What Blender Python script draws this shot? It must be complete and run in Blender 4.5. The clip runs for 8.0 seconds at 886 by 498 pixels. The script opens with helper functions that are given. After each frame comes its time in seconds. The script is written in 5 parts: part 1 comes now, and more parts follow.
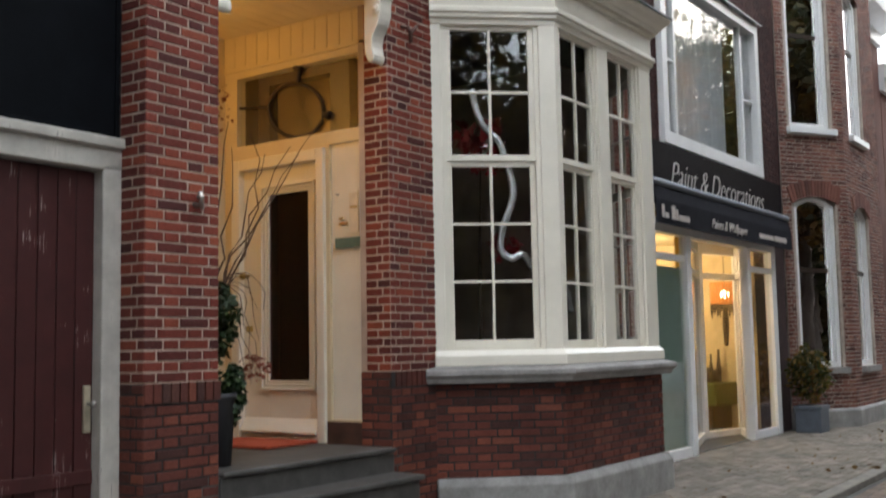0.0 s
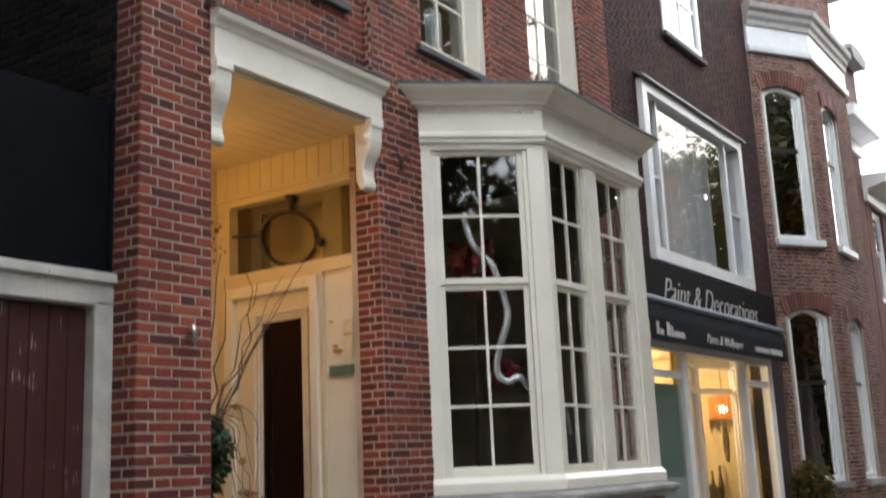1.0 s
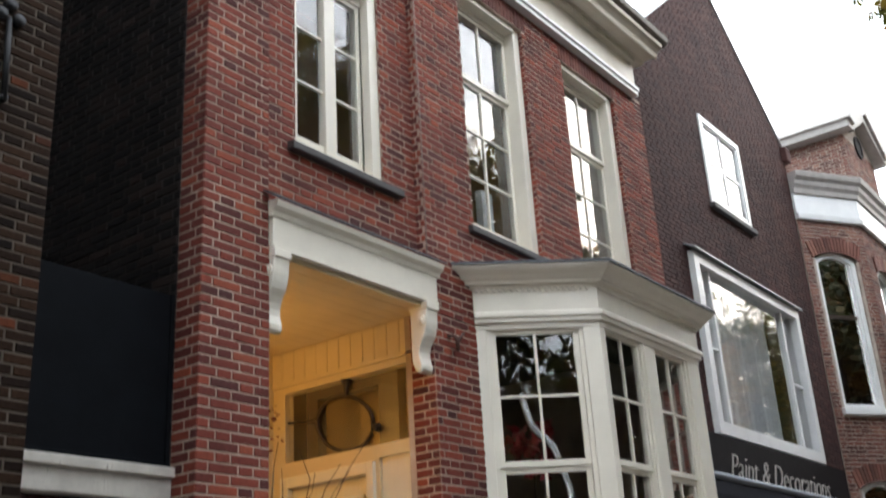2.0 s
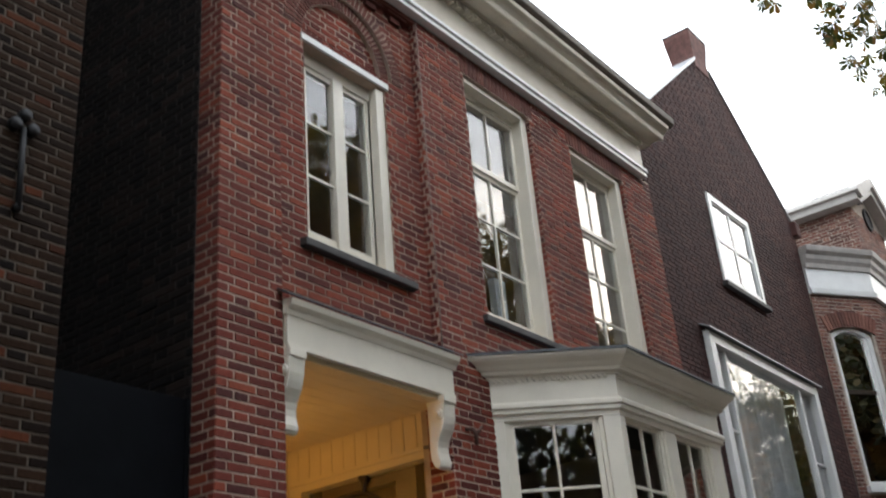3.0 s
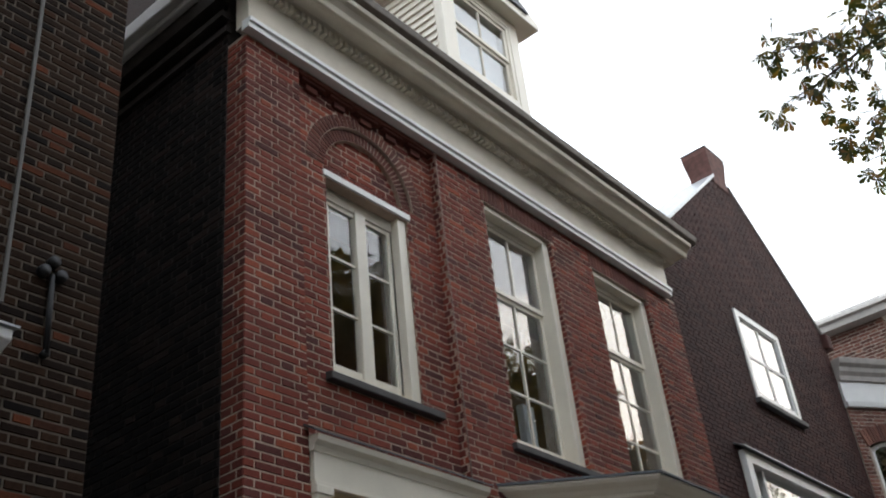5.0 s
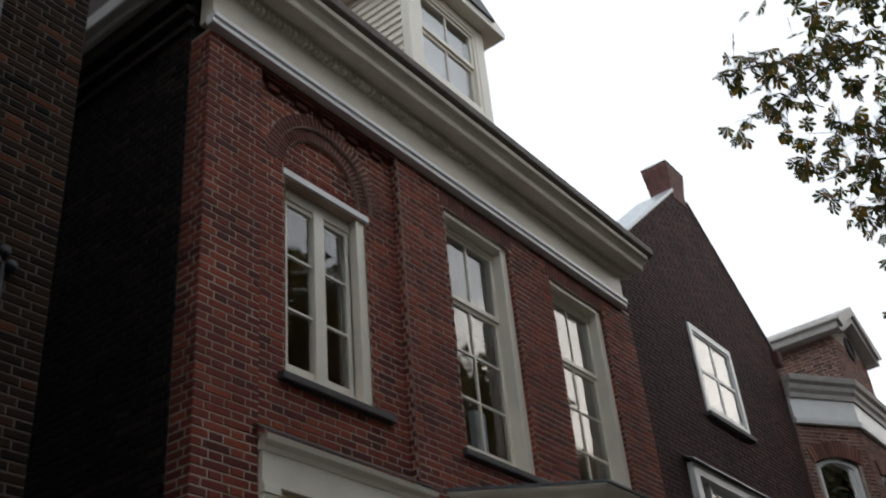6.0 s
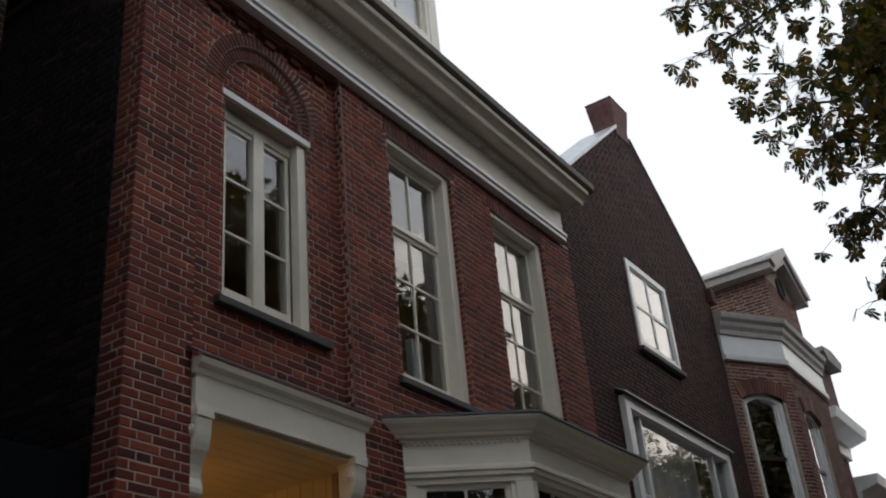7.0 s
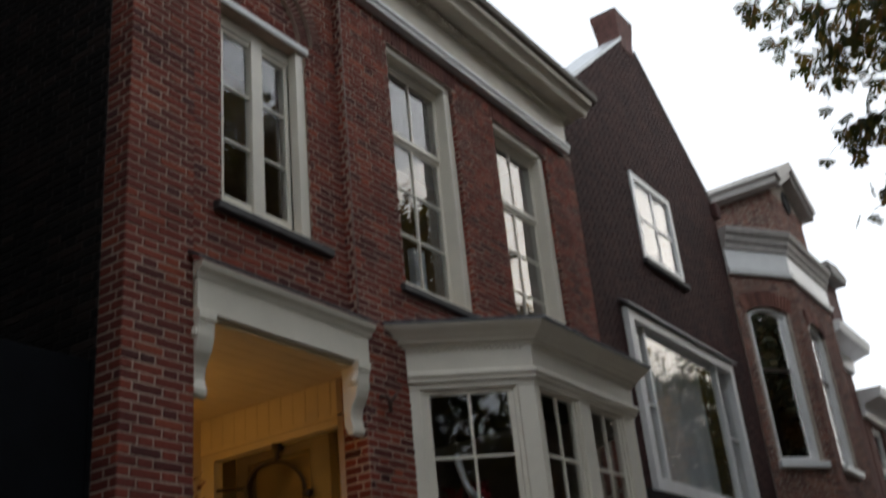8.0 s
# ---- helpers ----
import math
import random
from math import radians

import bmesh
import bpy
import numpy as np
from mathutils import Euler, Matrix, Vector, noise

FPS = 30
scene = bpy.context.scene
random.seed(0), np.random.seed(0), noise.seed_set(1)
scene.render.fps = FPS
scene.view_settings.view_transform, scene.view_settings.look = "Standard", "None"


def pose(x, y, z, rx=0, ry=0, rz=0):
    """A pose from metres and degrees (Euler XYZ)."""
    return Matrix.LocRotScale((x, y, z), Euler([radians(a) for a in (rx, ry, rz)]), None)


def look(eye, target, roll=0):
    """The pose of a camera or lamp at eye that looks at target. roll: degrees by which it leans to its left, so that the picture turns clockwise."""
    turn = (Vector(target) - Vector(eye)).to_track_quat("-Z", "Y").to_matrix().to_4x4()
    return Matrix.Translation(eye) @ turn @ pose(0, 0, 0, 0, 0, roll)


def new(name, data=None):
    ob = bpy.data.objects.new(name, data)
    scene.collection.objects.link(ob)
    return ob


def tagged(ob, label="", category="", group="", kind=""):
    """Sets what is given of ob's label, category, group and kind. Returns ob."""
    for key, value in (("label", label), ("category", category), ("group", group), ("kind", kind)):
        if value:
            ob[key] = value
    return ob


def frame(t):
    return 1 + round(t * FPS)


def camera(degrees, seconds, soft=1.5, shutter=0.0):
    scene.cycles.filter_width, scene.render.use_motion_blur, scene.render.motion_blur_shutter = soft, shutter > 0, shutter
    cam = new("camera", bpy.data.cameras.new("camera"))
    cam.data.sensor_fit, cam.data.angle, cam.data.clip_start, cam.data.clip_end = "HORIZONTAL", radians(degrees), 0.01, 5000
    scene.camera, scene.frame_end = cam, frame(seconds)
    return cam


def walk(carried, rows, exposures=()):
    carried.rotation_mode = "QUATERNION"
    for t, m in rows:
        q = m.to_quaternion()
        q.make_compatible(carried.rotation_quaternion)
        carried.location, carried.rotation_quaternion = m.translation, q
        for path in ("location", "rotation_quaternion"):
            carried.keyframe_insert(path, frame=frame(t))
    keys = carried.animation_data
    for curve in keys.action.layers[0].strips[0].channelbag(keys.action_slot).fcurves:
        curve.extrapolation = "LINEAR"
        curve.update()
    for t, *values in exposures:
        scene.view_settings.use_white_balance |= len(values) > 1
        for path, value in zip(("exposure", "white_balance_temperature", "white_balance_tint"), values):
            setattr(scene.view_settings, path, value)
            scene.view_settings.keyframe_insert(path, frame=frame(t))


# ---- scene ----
cam = camera(46.0, 8.0, 1.9, 0.6)
PATH = [
    (0, (-3.823, -4.693, 1.344), (-2.188, -3.556, 1.528), -1.1),
    (0.5, (-3.804, -4.664, 1.397), (-2.166, -3.55, 1.679), -1.7),
    (1, (-3.805, -4.659, 1.414), (-2.184, -3.56, 1.817), -2.6),
    (1.5, (-3.799, -4.641, 1.448), (-2.229, -3.537, 2.01), -3.5),
    (1.7, (-3.806, -4.628, 1.46), (-2.275, -3.514, 2.104), -3.3),
    (2.8, (-3.803, -4.547, 1.591), (-2.335, -3.474, 2.424), -4.5),
    (3, (-3.819, -4.555, 1.613), (-2.369, -3.481, 2.475), -5.0),
    (3.5, (-3.834, -4.575, 1.625), (-2.434, -3.509, 2.575), -5.9),
    (4, (-3.839, -4.596, 1.655), (-2.481, -3.527, 2.661), -6.6),
    (4.5, (-3.846, -4.588, 1.666), (-2.509, -3.527, 2.709), -6.5),
    (5.8, (-3.818, -4.65, 1.641), (-2.453, -3.674, 2.729), -5.7),
    (6, (-3.825, -4.634, 1.645), (-2.439, -3.666, 2.713), -5.7),
    (6.5, (-3.825, -4.651, 1.637), (-2.375, -3.711, 2.643), -6.4),
    (7, (-3.781, -4.61, 1.649), (-2.281, -3.685, 2.595), -5.6),
    (7.5, (-3.761, -4.611, 1.606), (-2.239, -3.699, 2.528), -5.2),
    (8, (-3.697, -4.597, 1.51), (-2.16, -3.616, 2.331), -5.8),
]
walk(cam, [(t, look(eye, target, roll)) for t, eye, target, roll in PATH],
     [(0.0, 0.57, 6150, 10), (1.0, 0.68, 6150, 10), (1.7, 0.7, 6150, 10), (2.8, 0.1, 6250, 10), (4.5, -0.06, 6250, 10), (5.8, -1.0, 6250, 10), (6.5, -1.25, 6250, 10), (7.2, -1.28, 6250, 10), (8.0, -1.0, 6250, 10)])

# ---- light: white overcast evening sky, low sun down the street behind the trees ----
world = bpy.data.worlds.new("overcast_sky")
scene.world = world
world.use_nodes = True
wn, wl = world.node_tree.nodes, world.node_tree.links
wn.clear()
sky = wn.new("ShaderNodeTexSky")
sky.sky_type, sky.sun_disc = "NISHITA", False
sky.sun_elevation, sky.sun_rotation = radians(17), radians(120)
sky.air_density, sky.dust_density, sky.ozone_density = 1.0, 2.0, 1.0
bg1, bg2, addw, outw = wn.new("ShaderNodeBackground"), wn.new("ShaderNodeBackground"), wn.new("ShaderNodeAddShader"), wn.new("ShaderNodeOutputWorld")
bg1.inputs["Strength"].default_value = 0.05
bg2.inputs["Color"].default_value, bg2.inputs["Strength"].default_value = (0.95, 0.98, 1.0, 1), 2.6
wl.new(sky.outputs[0], bg1.inputs["Color"])
wl.new(bg1.outputs[0], addw.inputs[0]), wl.new(bg2.outputs[0], addw.inputs[1]), wl.new(addw.outputs[0], outw.inputs["Surface"])

sun = new("sun", bpy.data.lights.new("sun", "SUN"))
sun.data.energy, sun.data.angle, sun.data.color = 0.25, radians(25), (1.0, 0.84, 0.64)
sun.matrix_world = look((40, -23.1, 14.1), (0, 0, 0))


def lamp(name, at, watts, colour, size=0.06):
    ob = new(name, bpy.data.lights.new(name, "POINT"))
    ob.data.energy, ob.data.color, ob.data.shadow_soft_size = watts, colour, size
    ob.location = at
    return ob


lamp("porch_light", (0.98, 1.25, 3.35), 10.8, (1.0, 0.55, 0.13))
lamp("shop_pendant_light", (11.28, 0.74, 2.02), 45, (1.0, 0.66, 0.3), 0.05)
# Added fill without a fixture, brightens the shop interior.
lamp("shop_ceiling_light", (10.4, 2.0, 2.45), 95, (1.0, 0.72, 0.4), 0.1)

# ---- materials ----


def mat(name, build):
    m = bpy.data.materials.new(name)
    m.use_nodes = True
    nt = m.node_tree
    build(nt, nt.nodes["Principled BSDF"])
    return m


def node(nt, kind, **values):
    n = nt.nodes.new(kind)
    for k, v in values.items():
        n.inputs[k.replace("_", " ")].default_value = v
    return n


def coords(nt):
    return nt.nodes.new("ShaderNodeNewGeometry").outputs["Position"]


def noise_at(nt, scale, detail=4.0, rough=0.6):
    n = node(nt, "ShaderNodeTexNoise", Scale=scale, Detail=detail, Roughness=rough)
    nt.links.new(coords(nt), n.inputs["Vector"])
    return n.outputs["Fac"]


def ramp(nt, fac, stops):
    r = nt.nodes.new("ShaderNodeValToRGB")
    els = r.color_ramp.elements
    while len(els) < len(stops):
        els.new(0.5)
    for e, (p, c) in zip(els, stops):
        e.position, e.color = p, (*c, 1)
    nt.links.new(fac, r.inputs["Fac"])
    return r.outputs["Color"]


def mixc(nt, fac, a, b, mode="MIX"):
    n = nt.nodes.new("ShaderNodeMix")
    n.data_type, n.blend_type = "RGBA", mode
    for sock, v in ((n.inputs[0], fac), (n.inputs[6], a), (n.inputs[7], b)):
        if isinstance(v, (int, float)):
            sock.default_value = v
        elif isinstance(v, tuple):
            sock.default_value = (*v, 1)
        else:
            nt.links.new(v, sock)
    return n.outputs[2]


def bump(nt, p, height, strength, dist):
    b = node(nt, "ShaderNodeBump", Strength=strength, Distance=dist)
    nt.links.new(height, b.inputs["Height"])
    nt.links.new(b.outputs["Normal"], p.inputs["Normal"])


def each_piece(nt):
    """A value of its own for every piece, alone or joined."""
    add, fr = nt.nodes.new("ShaderNodeMath"), nt.nodes.new("ShaderNodeMath")
    add.operation, fr.operation = "ADD", "FRACT"
    nt.links.new(nt.nodes.new("ShaderNodeNewGeometry").outputs["Random Per Island"], add.inputs[0])
    nt.links.new(nt.nodes.new("ShaderNodeObjectInfo").outputs["Random"], add.inputs[1])
    nt.links.new(add.outputs[0], fr.inputs[0])
    return fr.outputs[0]


def pieces_mat(name, stops, rough=0.85, grain=60, stain=0.35, leafy=0.0, spec=0.3):
    def build(nt, p):
        c = ramp(nt, each_piece(nt), stops)
        fine = noise_at(nt, grain, 5, 0.7)
        c = mixc(nt, 0.55, c, ramp(nt, fine, [(0.3, (0.45, 0.42, 0.42)), (0.7, (1.25, 1.2, 1.15))]), "MULTIPLY")
        c = mixc(nt, stain, c, ramp(nt, noise_at(nt, 1.1, 6, 0.68), [(0.36, (0.32, 0.33, 0.36)), (0.52, (0.9, 0.9, 0.9)), (0.68, (1.2, 1.15, 1.1))]), "MULTIPLY")
        nt.links.new(c, p.inputs["Base Color"])
        p.inputs["Roughness"].default_value = rough
        p.inputs["Specular IOR Level"].default_value = spec
        bump(nt, p, fine, 0.5, 0.004)
        if leafy:
            tl, mx = nt.nodes.new("ShaderNodeBsdfTranslucent"), nt.nodes.new("ShaderNodeMixShader")
            nt.links.new(mixc(nt, 1.0, c, (1.5, 1.6, 0.8), "MULTIPLY"), tl.inputs["Color"])
            mx.inputs[0].default_value = leafy
            nt.links.new(p.outputs[0], mx.inputs[1]), nt.links.new(tl.outputs[0], mx.inputs[2])
            nt.links.new(mx.outputs[0], nt.nodes["Material Output"].inputs["Surface"])
    return mat(name, build)


def plain_mat(name, colour, rough=0.5, metal=0.0, var=0.18, scale=9, grain=120, relief=0.15, dist=0.002, spec=0.5):
    def build(nt, p):
        low = tuple(v * (1 - var) for v in colour)
        high = tuple(min(v * (1 + var * 0.6), 1) for v in colour)
        c = ramp(nt, noise_at(nt, scale, 5), [(0.3, low), (0.7, high)])
        fine = noise_at(nt, grain, 3)
        c = mixc(nt, var, c, ramp(nt, fine, [(0.35, (0.75, 0.75, 0.75)), (0.65, (1.1, 1.1, 1.1))]), "MULTIPLY")
        nt.links.new(c, p.inputs["Base Color"])
        p.inputs["Roughness"].default_value, p.inputs["Metallic"].default_value = rough, metal
        p.inputs["Specular IOR Level"].default_value = spec
        bump(nt, p, fine, relief, dist)
    return mat(name, build)


def worn_mat(name, colour, under, rough=0.55):
    """Old paint, flaked in upright streaks."""
    def build(nt, p):
        mp = nt.nodes.new("ShaderNodeMapping")
        mp.inputs["Scale"].default_value = (120, 120, 3.5)
        nt.links.new(coords(nt), mp.inputs["Vector"])
        n = node(nt, "ShaderNodeTexNoise", Scale=1.0, Detail=6.0, Roughness=0.65)
        nt.links.new(mp.outputs[0], n.inputs["Vector"])
        broad = noise_at(nt, 6.0, 3)
        m = nt.nodes.new("ShaderNodeMath")
        m.operation = "MULTIPLY"
        nt.links.new(n.outputs["Fac"], m.inputs[0]), nt.links.new(broad, m.inputs[1])
        flake = ramp(nt, m.outputs[0], [(0.37, (0, 0, 0)), (0.42, (1, 1, 1))])
        base = ramp(nt, noise_at(nt, 6, 4), [(0.3, tuple(v * 0.7 for v in colour)), (0.7, colour)])
        nt.links.new(mixc(nt, flake, base, under), p.inputs["Base Color"])
        p.inputs["Roughness"].default_value = rough
        bump(nt, p, n.outputs["Fac"], 0.3, 0.003)
    return mat(name, build)


def glass_mat(name, tint=(1, 1, 1), wave=0.10, ior=1.55):
    def build(nt, p):
        p.inputs["Base Color"].default_value = (*tint, 1)
        p.inputs["Transmission Weight"].default_value, p.inputs["Roughness"].default_value = 1.0, 0.0
        p.inputs["IOR"].default_value = ior
        bump(nt, p, noise_at(nt, 2.6, 2), wave, 0.01)
    return mat(name, build)


def glow_mat(name, colour, strength):
    def build(nt, p):
        p.inputs["Base Color"].default_value = (*colour, 1)
        p.inputs["Emission Color"].default_value, p.inputs["Emission Strength"].default_value = (*colour, 1), strength
    return mat(name, build)


RED = pieces_mat("red_brick", [(0.0, (0.085, 0.026, 0.024)), (0.15, (0.135, 0.032, 0.025)), (0.5, (0.205, 0.044, 0.029)), (0.82, (0.265, 0.057, 0.035)), (0.95, (0.35, 0.088, 0.046)), (1.0, (0.10, 0.033, 0.034))], stain=0.5)
PLINTH = pieces_mat("plinth_brick", [(0.0, (0.070, 0.032, 0.028)), (0.3, (0.120, 0.040, 0.030)), (0.7, (0.175, 0.052, 0.036)), (0.95, (0.24, 0.075, 0.046)), (1.0, (0.06, 0.04, 0.037))], stain=0.5)
TAR = pieces_mat("tarred_brick", [(0.0, (0.006, 0.005, 0.006)), (0.6, (0.013, 0.011, 0.011)), (0.9, (0.028, 0.020, 0.018)), (1.0, (0.05, 0.036, 0.031))], 0.85, 45, 0.5, spec=0.1)
OLD = pieces_mat("old_brown_brick", [(0.0, (0.010, 0.008, 0.008)), (0.4, (0.024, 0.014, 0.010)), (0.85, (0.044, 0.024, 0.015)), (0.96, (0.14, 0.046, 0.024)), (1.0, (0.020, 0.015, 0.013))], 0.9, 50, 0.5, spec=0.08)
NICHE = plain_mat("dark_niche", (0.02, 0.018, 0.017), 0.9)
HALL = plain_mat("brown_hall_wall", (0.26, 0.17, 0.07), 0.8)
PALESTONE = plain_mat("pale_painted_stone", (0.44, 0.41, 0.38), 0.6, var=0.15)
FARB = pieces_mat("brown_brick", [(0.0, (0.10, 0.05, 0.042)), (0.4, (0.18, 0.08, 0.062)), (0.8, (0.24, 0.105, 0.08)), (1.0, (0.30, 0.15, 0.11))])
PURPLE = pieces_mat("painted_brick", [(0.0, (0.052, 0.021, 0.019)), (0.5, (0.068, 0.028, 0.025)), (1.0, (0.086, 0.036, 0.031))], 0.8, 40, 0.55)
CHIM = plain_mat("weathered_chimney_brick", (0.135, 0.062, 0.052), 0.85, var=0.4, scale=12, grain=30, relief=0.5)
PURPLE_JOINT = plain_mat("painted_joint", (0.044, 0.020, 0.018), 0.9, var=0.3)
SOLDIER = pieces_mat("arch_brick", [(0.0, (0.10, 0.036, 0.030)), (0.6, (0.15, 0.052, 0.040)), (1.0, (0.19, 0.070, 0.052))])
PAVER = pieces_mat("paving_brick", [(0.0, (0.155, 0.135, 0.11)), (0.5, (0.21, 0.185, 0.15)), (1.0, (0.27, 0.235, 0.195))], 0.85, 70, 0.4)
ROADB = pieces_mat("road_brick", [(0.0, (0.15, 0.115, 0.09)), (0.5, (0.2, 0.15, 0.12)), (1.0, (0.25, 0.19, 0.15))], 0.85, 70, 0.4)
MORTAR = plain_mat("light_mortar", (0.55, 0.43, 0.345), 0.95, relief=0.5, var=0.35, scale=2.5)
MORTAR_UP = plain_mat("weathered_mortar", (0.49, 0.375, 0.30), 0.95, relief=0.5, var=0.45, scale=1.6)
MORTAR_D = plain_mat("dark_mortar", (0.030, 0.026, 0.025), 0.95, relief=0.5, var=0.3)
MORTAR_O = plain_mat("grey_mortar", (0.21, 0.19, 0.165), 0.95, relief=0.5, var=0.35)
MORTAR_L = plain_mat("dark_brown_mortar", (0.12, 0.096, 0.073), 0.95, relief=0.5, var=0.35)
TARRED = plain_mat("tarred_mortar", (0.055, 0.048, 0.045), 0.9, relief=0.5, var=0.3, spec=0.08)
MORTAR_B = plain_mat("buff_mortar", (0.44, 0.37, 0.31), 0.95, relief=0.5, var=0.3)
KERBSTONE = plain_mat("worn_kerb_stone", (0.20, 0.18, 0.15), 0.85, var=0.35, scale=5, grain=40, relief=0.4)
GUTTER = plain_mat("brown_gutter_edge", (0.13, 0.105, 0.085), 0.6, var=0.3)
SKIRT = plain_mat("brown_painted_skirting", (0.075, 0.035, 0.026), 0.6, var=0.3)
CREAM = plain_mat("cream_paint", (0.83, 0.775, 0.66), 0.28, var=0.07, scale=3, relief=0.08)
WHITE = plain_mat("white_paint", (0.80, 0.80, 0.79), 0.35, var=0.07, scale=3, relief=0.08)
# Darker than CREAM, for the frieze, dentils and cornice.
DARKCREAM = plain_mat("darker_cream_paint", (0.68, 0.62, 0.51), 0.45, var=0.14, scale=2.5, relief=0.1)
OFFW = worn_mat("weathered_white_paint", (0.66, 0.62, 0.55), (0.25, 0.21, 0.18))
PORCH = plain_mat("cream_porch_paint", (0.70, 0.58, 0.38), 0.4, var=0.08, scale=3, relief=0.08)
GATE = worn_mat("dark_red_gate_paint", (0.070, 0.014, 0.013), (0.42, 0.36, 0.33))
BLACK = plain_mat("black_painted_board", (0.005, 0.006, 0.008), 0.7, var=0.3, scale=4, spec=0.08)
GREYSTONE = plain_mat("grey_limestone", (0.30, 0.285, 0.27), 0.75, var=0.3, scale=5, grain=40, relief=0.35)
BLUESTONE = plain_mat("worn_dark_stone", (0.075, 0.070, 0.064), 0.6, var=0.4, scale=6, grain=40, relief=0.35)
SILLSTONE = plain_mat("dark_sill_stone", (0.055, 0.05, 0.05), 0.6, var=0.3, scale=6)
LEAD = plain_mat("lead_flashing", (0.10, 0.105, 0.115), 0.5, 0.3, var=0.3)
ZINC = plain_mat("zinc_sheet", (0.50, 0.52, 0.54), 0.42, 0.5, var=0.2)
TILE = pieces_mat("roof_tile", [(0.0, (0.06, 0.05, 0.05)), (1.0, (0.13, 0.08, 0.065))], 0.7)
IRON = plain_mat("black_iron", (0.02, 0.02, 0.022), 0.55, 0.6)
BRASS = plain_mat("brass", (0.55, 0.40, 0.16), 0.35, 1.0)
STEEL = plain_mat("steel_hardware", (0.5, 0.48, 0.44), 0.35, 0.9)
FOIL = plain_mat("silver_foil", (0.75, 0.76, 0.78), 0.22, 0.9, var=0.1, scale=30, grain=60, relief=0.4, dist=0.006)
GLASS = glass_mat("window_glass")
DOORGLASS = glass_mat("dark_door_glass", (0.30, 0.12, 0.10), 0.12, 1.25)
SHOPGLASS = glass_mat("shop_glass", (0.95, 1.0, 0.97), 0.05)
INNER = plain_mat("dark_inner_cloth", (0.012, 0.006, 0.005), 0.8)
# Brown stands in for autumn leaves reflected in the upper panes.
WARMROOM = plain_mat("brown_reflection_wall", (0.20, 0.10, 0.04), 0.9, var=0.3, scale=2)
RUST = plain_mat("rusty_iron", (0.07, 0.03, 0.02), 0.8)
# Near-black on purpose: the rooms' lack of light is put into this colour.
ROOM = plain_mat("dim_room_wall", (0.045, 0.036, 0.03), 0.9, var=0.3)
SHOPWALL = plain_mat("warm_shop_wall", (0.62, 0.50, 0.30), 0.8, var=0.15)
DARKWOOD = plain_mat("dark_wood", (0.035, 0.02, 0.013), 0.45, var=0.35, scale=12)
SIGN = plain_mat("dark_sign_board", (0.012, 0.009, 0.010), 0.7, var=0.2, spec=0.06)
AWNING = plain_mat("dark_awning_cloth", (0.012, 0.012, 0.017), 0.9, var=0.25, grain=400, relief=0.3, spec=0.1)
AWNTUBE = plain_mat("grey_awning_cassette", (0.16, 0.19, 0.23), 0.4, 0.2, var=0.15)
LETTER = plain_mat("sign_lettering", (0.52, 0.47, 0.43), 0.5, var=0.05)
MATRED = plain_mat("orange_coir_mat", (0.42, 0.075, 0.03), 0.95, var=0.3, scale=40, grain=300, relief=0.8, dist=0.006)
LEAF = pieces_mat("chestnut_leaf", [(0.0, (0.026, 0.034, 0.011)), (0.45, (0.055, 0.058, 0.017)), (0.7, (0.12, 0.095, 0.022)), (0.88, (0.22, 0.13, 0.03)), (1.0, (0.16, 0.075, 0.03))], 0.5, 90, 0.2, 0.45)
BROWNLEAF = pieces_mat("autumn_leaf", [(0.0, (0.05, 0.028, 0.010)), (0.5, (0.11, 0.055, 0.018)), (1.0, (0.17, 0.095, 0.03))], 0.6, 90, 0.2, 0.45)
IVY = pieces_mat("ivy_leaf", [(0.0, (0.012, 0.03, 0.010)), (0.7, (0.03, 0.06, 0.02)), (1.0, (0.08, 0.12, 0.04))], 0.45, 90, 0.2)
REDLEAF = pieces_mat("red_creeper_leaf", [(0.0, (0.16, 0.03, 0.02)), (1.0, (0.32, 0.09, 0.05))], 0.6, 90, 0.2)
BARK = plain_mat("bark", (0.07, 0.05, 0.038), 0.9, var=0.5, scale=14, grain=50, relief=0.8, dist=0.02)
TWIG = plain_mat("brown_twig", (0.10, 0.06, 0.04), 0.8)
POT = plain_mat("dark_pot", (0.03, 0.03, 0.035), 0.5)
PLANTER = plain_mat("grey_blue_planter", (0.10, 0.115, 0.14), 0.6, var=0.2)
CURTAIN = plain_mat("pale_curtain", (0.62, 0.66, 0.68), 0.9, var=0.12)
GOLDCURTAIN = pieces_mat("golden_curtain", [(0.0, (0.60, 0.44, 0.22)), (1.0, (0.68, 0.52, 0.28))], 0.9, 200, 0.15, 0.6)
LOCK = plain_mat("worn_lock_metal", (0.62, 0.55, 0.40), 0.45, 0.4, var=0.3)
GOLDLEAF = pieces_mat("golden_autumn_leaf", [(0.0, (0.12, 0.055, 0.012)), (0.5, (0.26, 0.125, 0.022)), (1.0, (0.36, 0.19, 0.035))], 0.6, 90, 0.2, 0.5)
# Leaf colours darkened so unseen trees and backdrop reflect dark in panes.
HEDGE = pieces_mat("dark_hedge_leaf", [(0.0, (0.012, 0.016, 0.006)), (0.6, (0.03, 0.034, 0.011)), (1.0, (0.07, 0.05, 0.016))], 0.7, 90, 0.2, 0.2)
REDCLOTH = plain_mat("dark_red_drape", (0.10, 0.012, 0.014), 0.8, var=0.3)
GREENCLOTH = plain_mat("green_tablecloth", (0.10, 0.13, 0.03), 0.9, var=0.2)
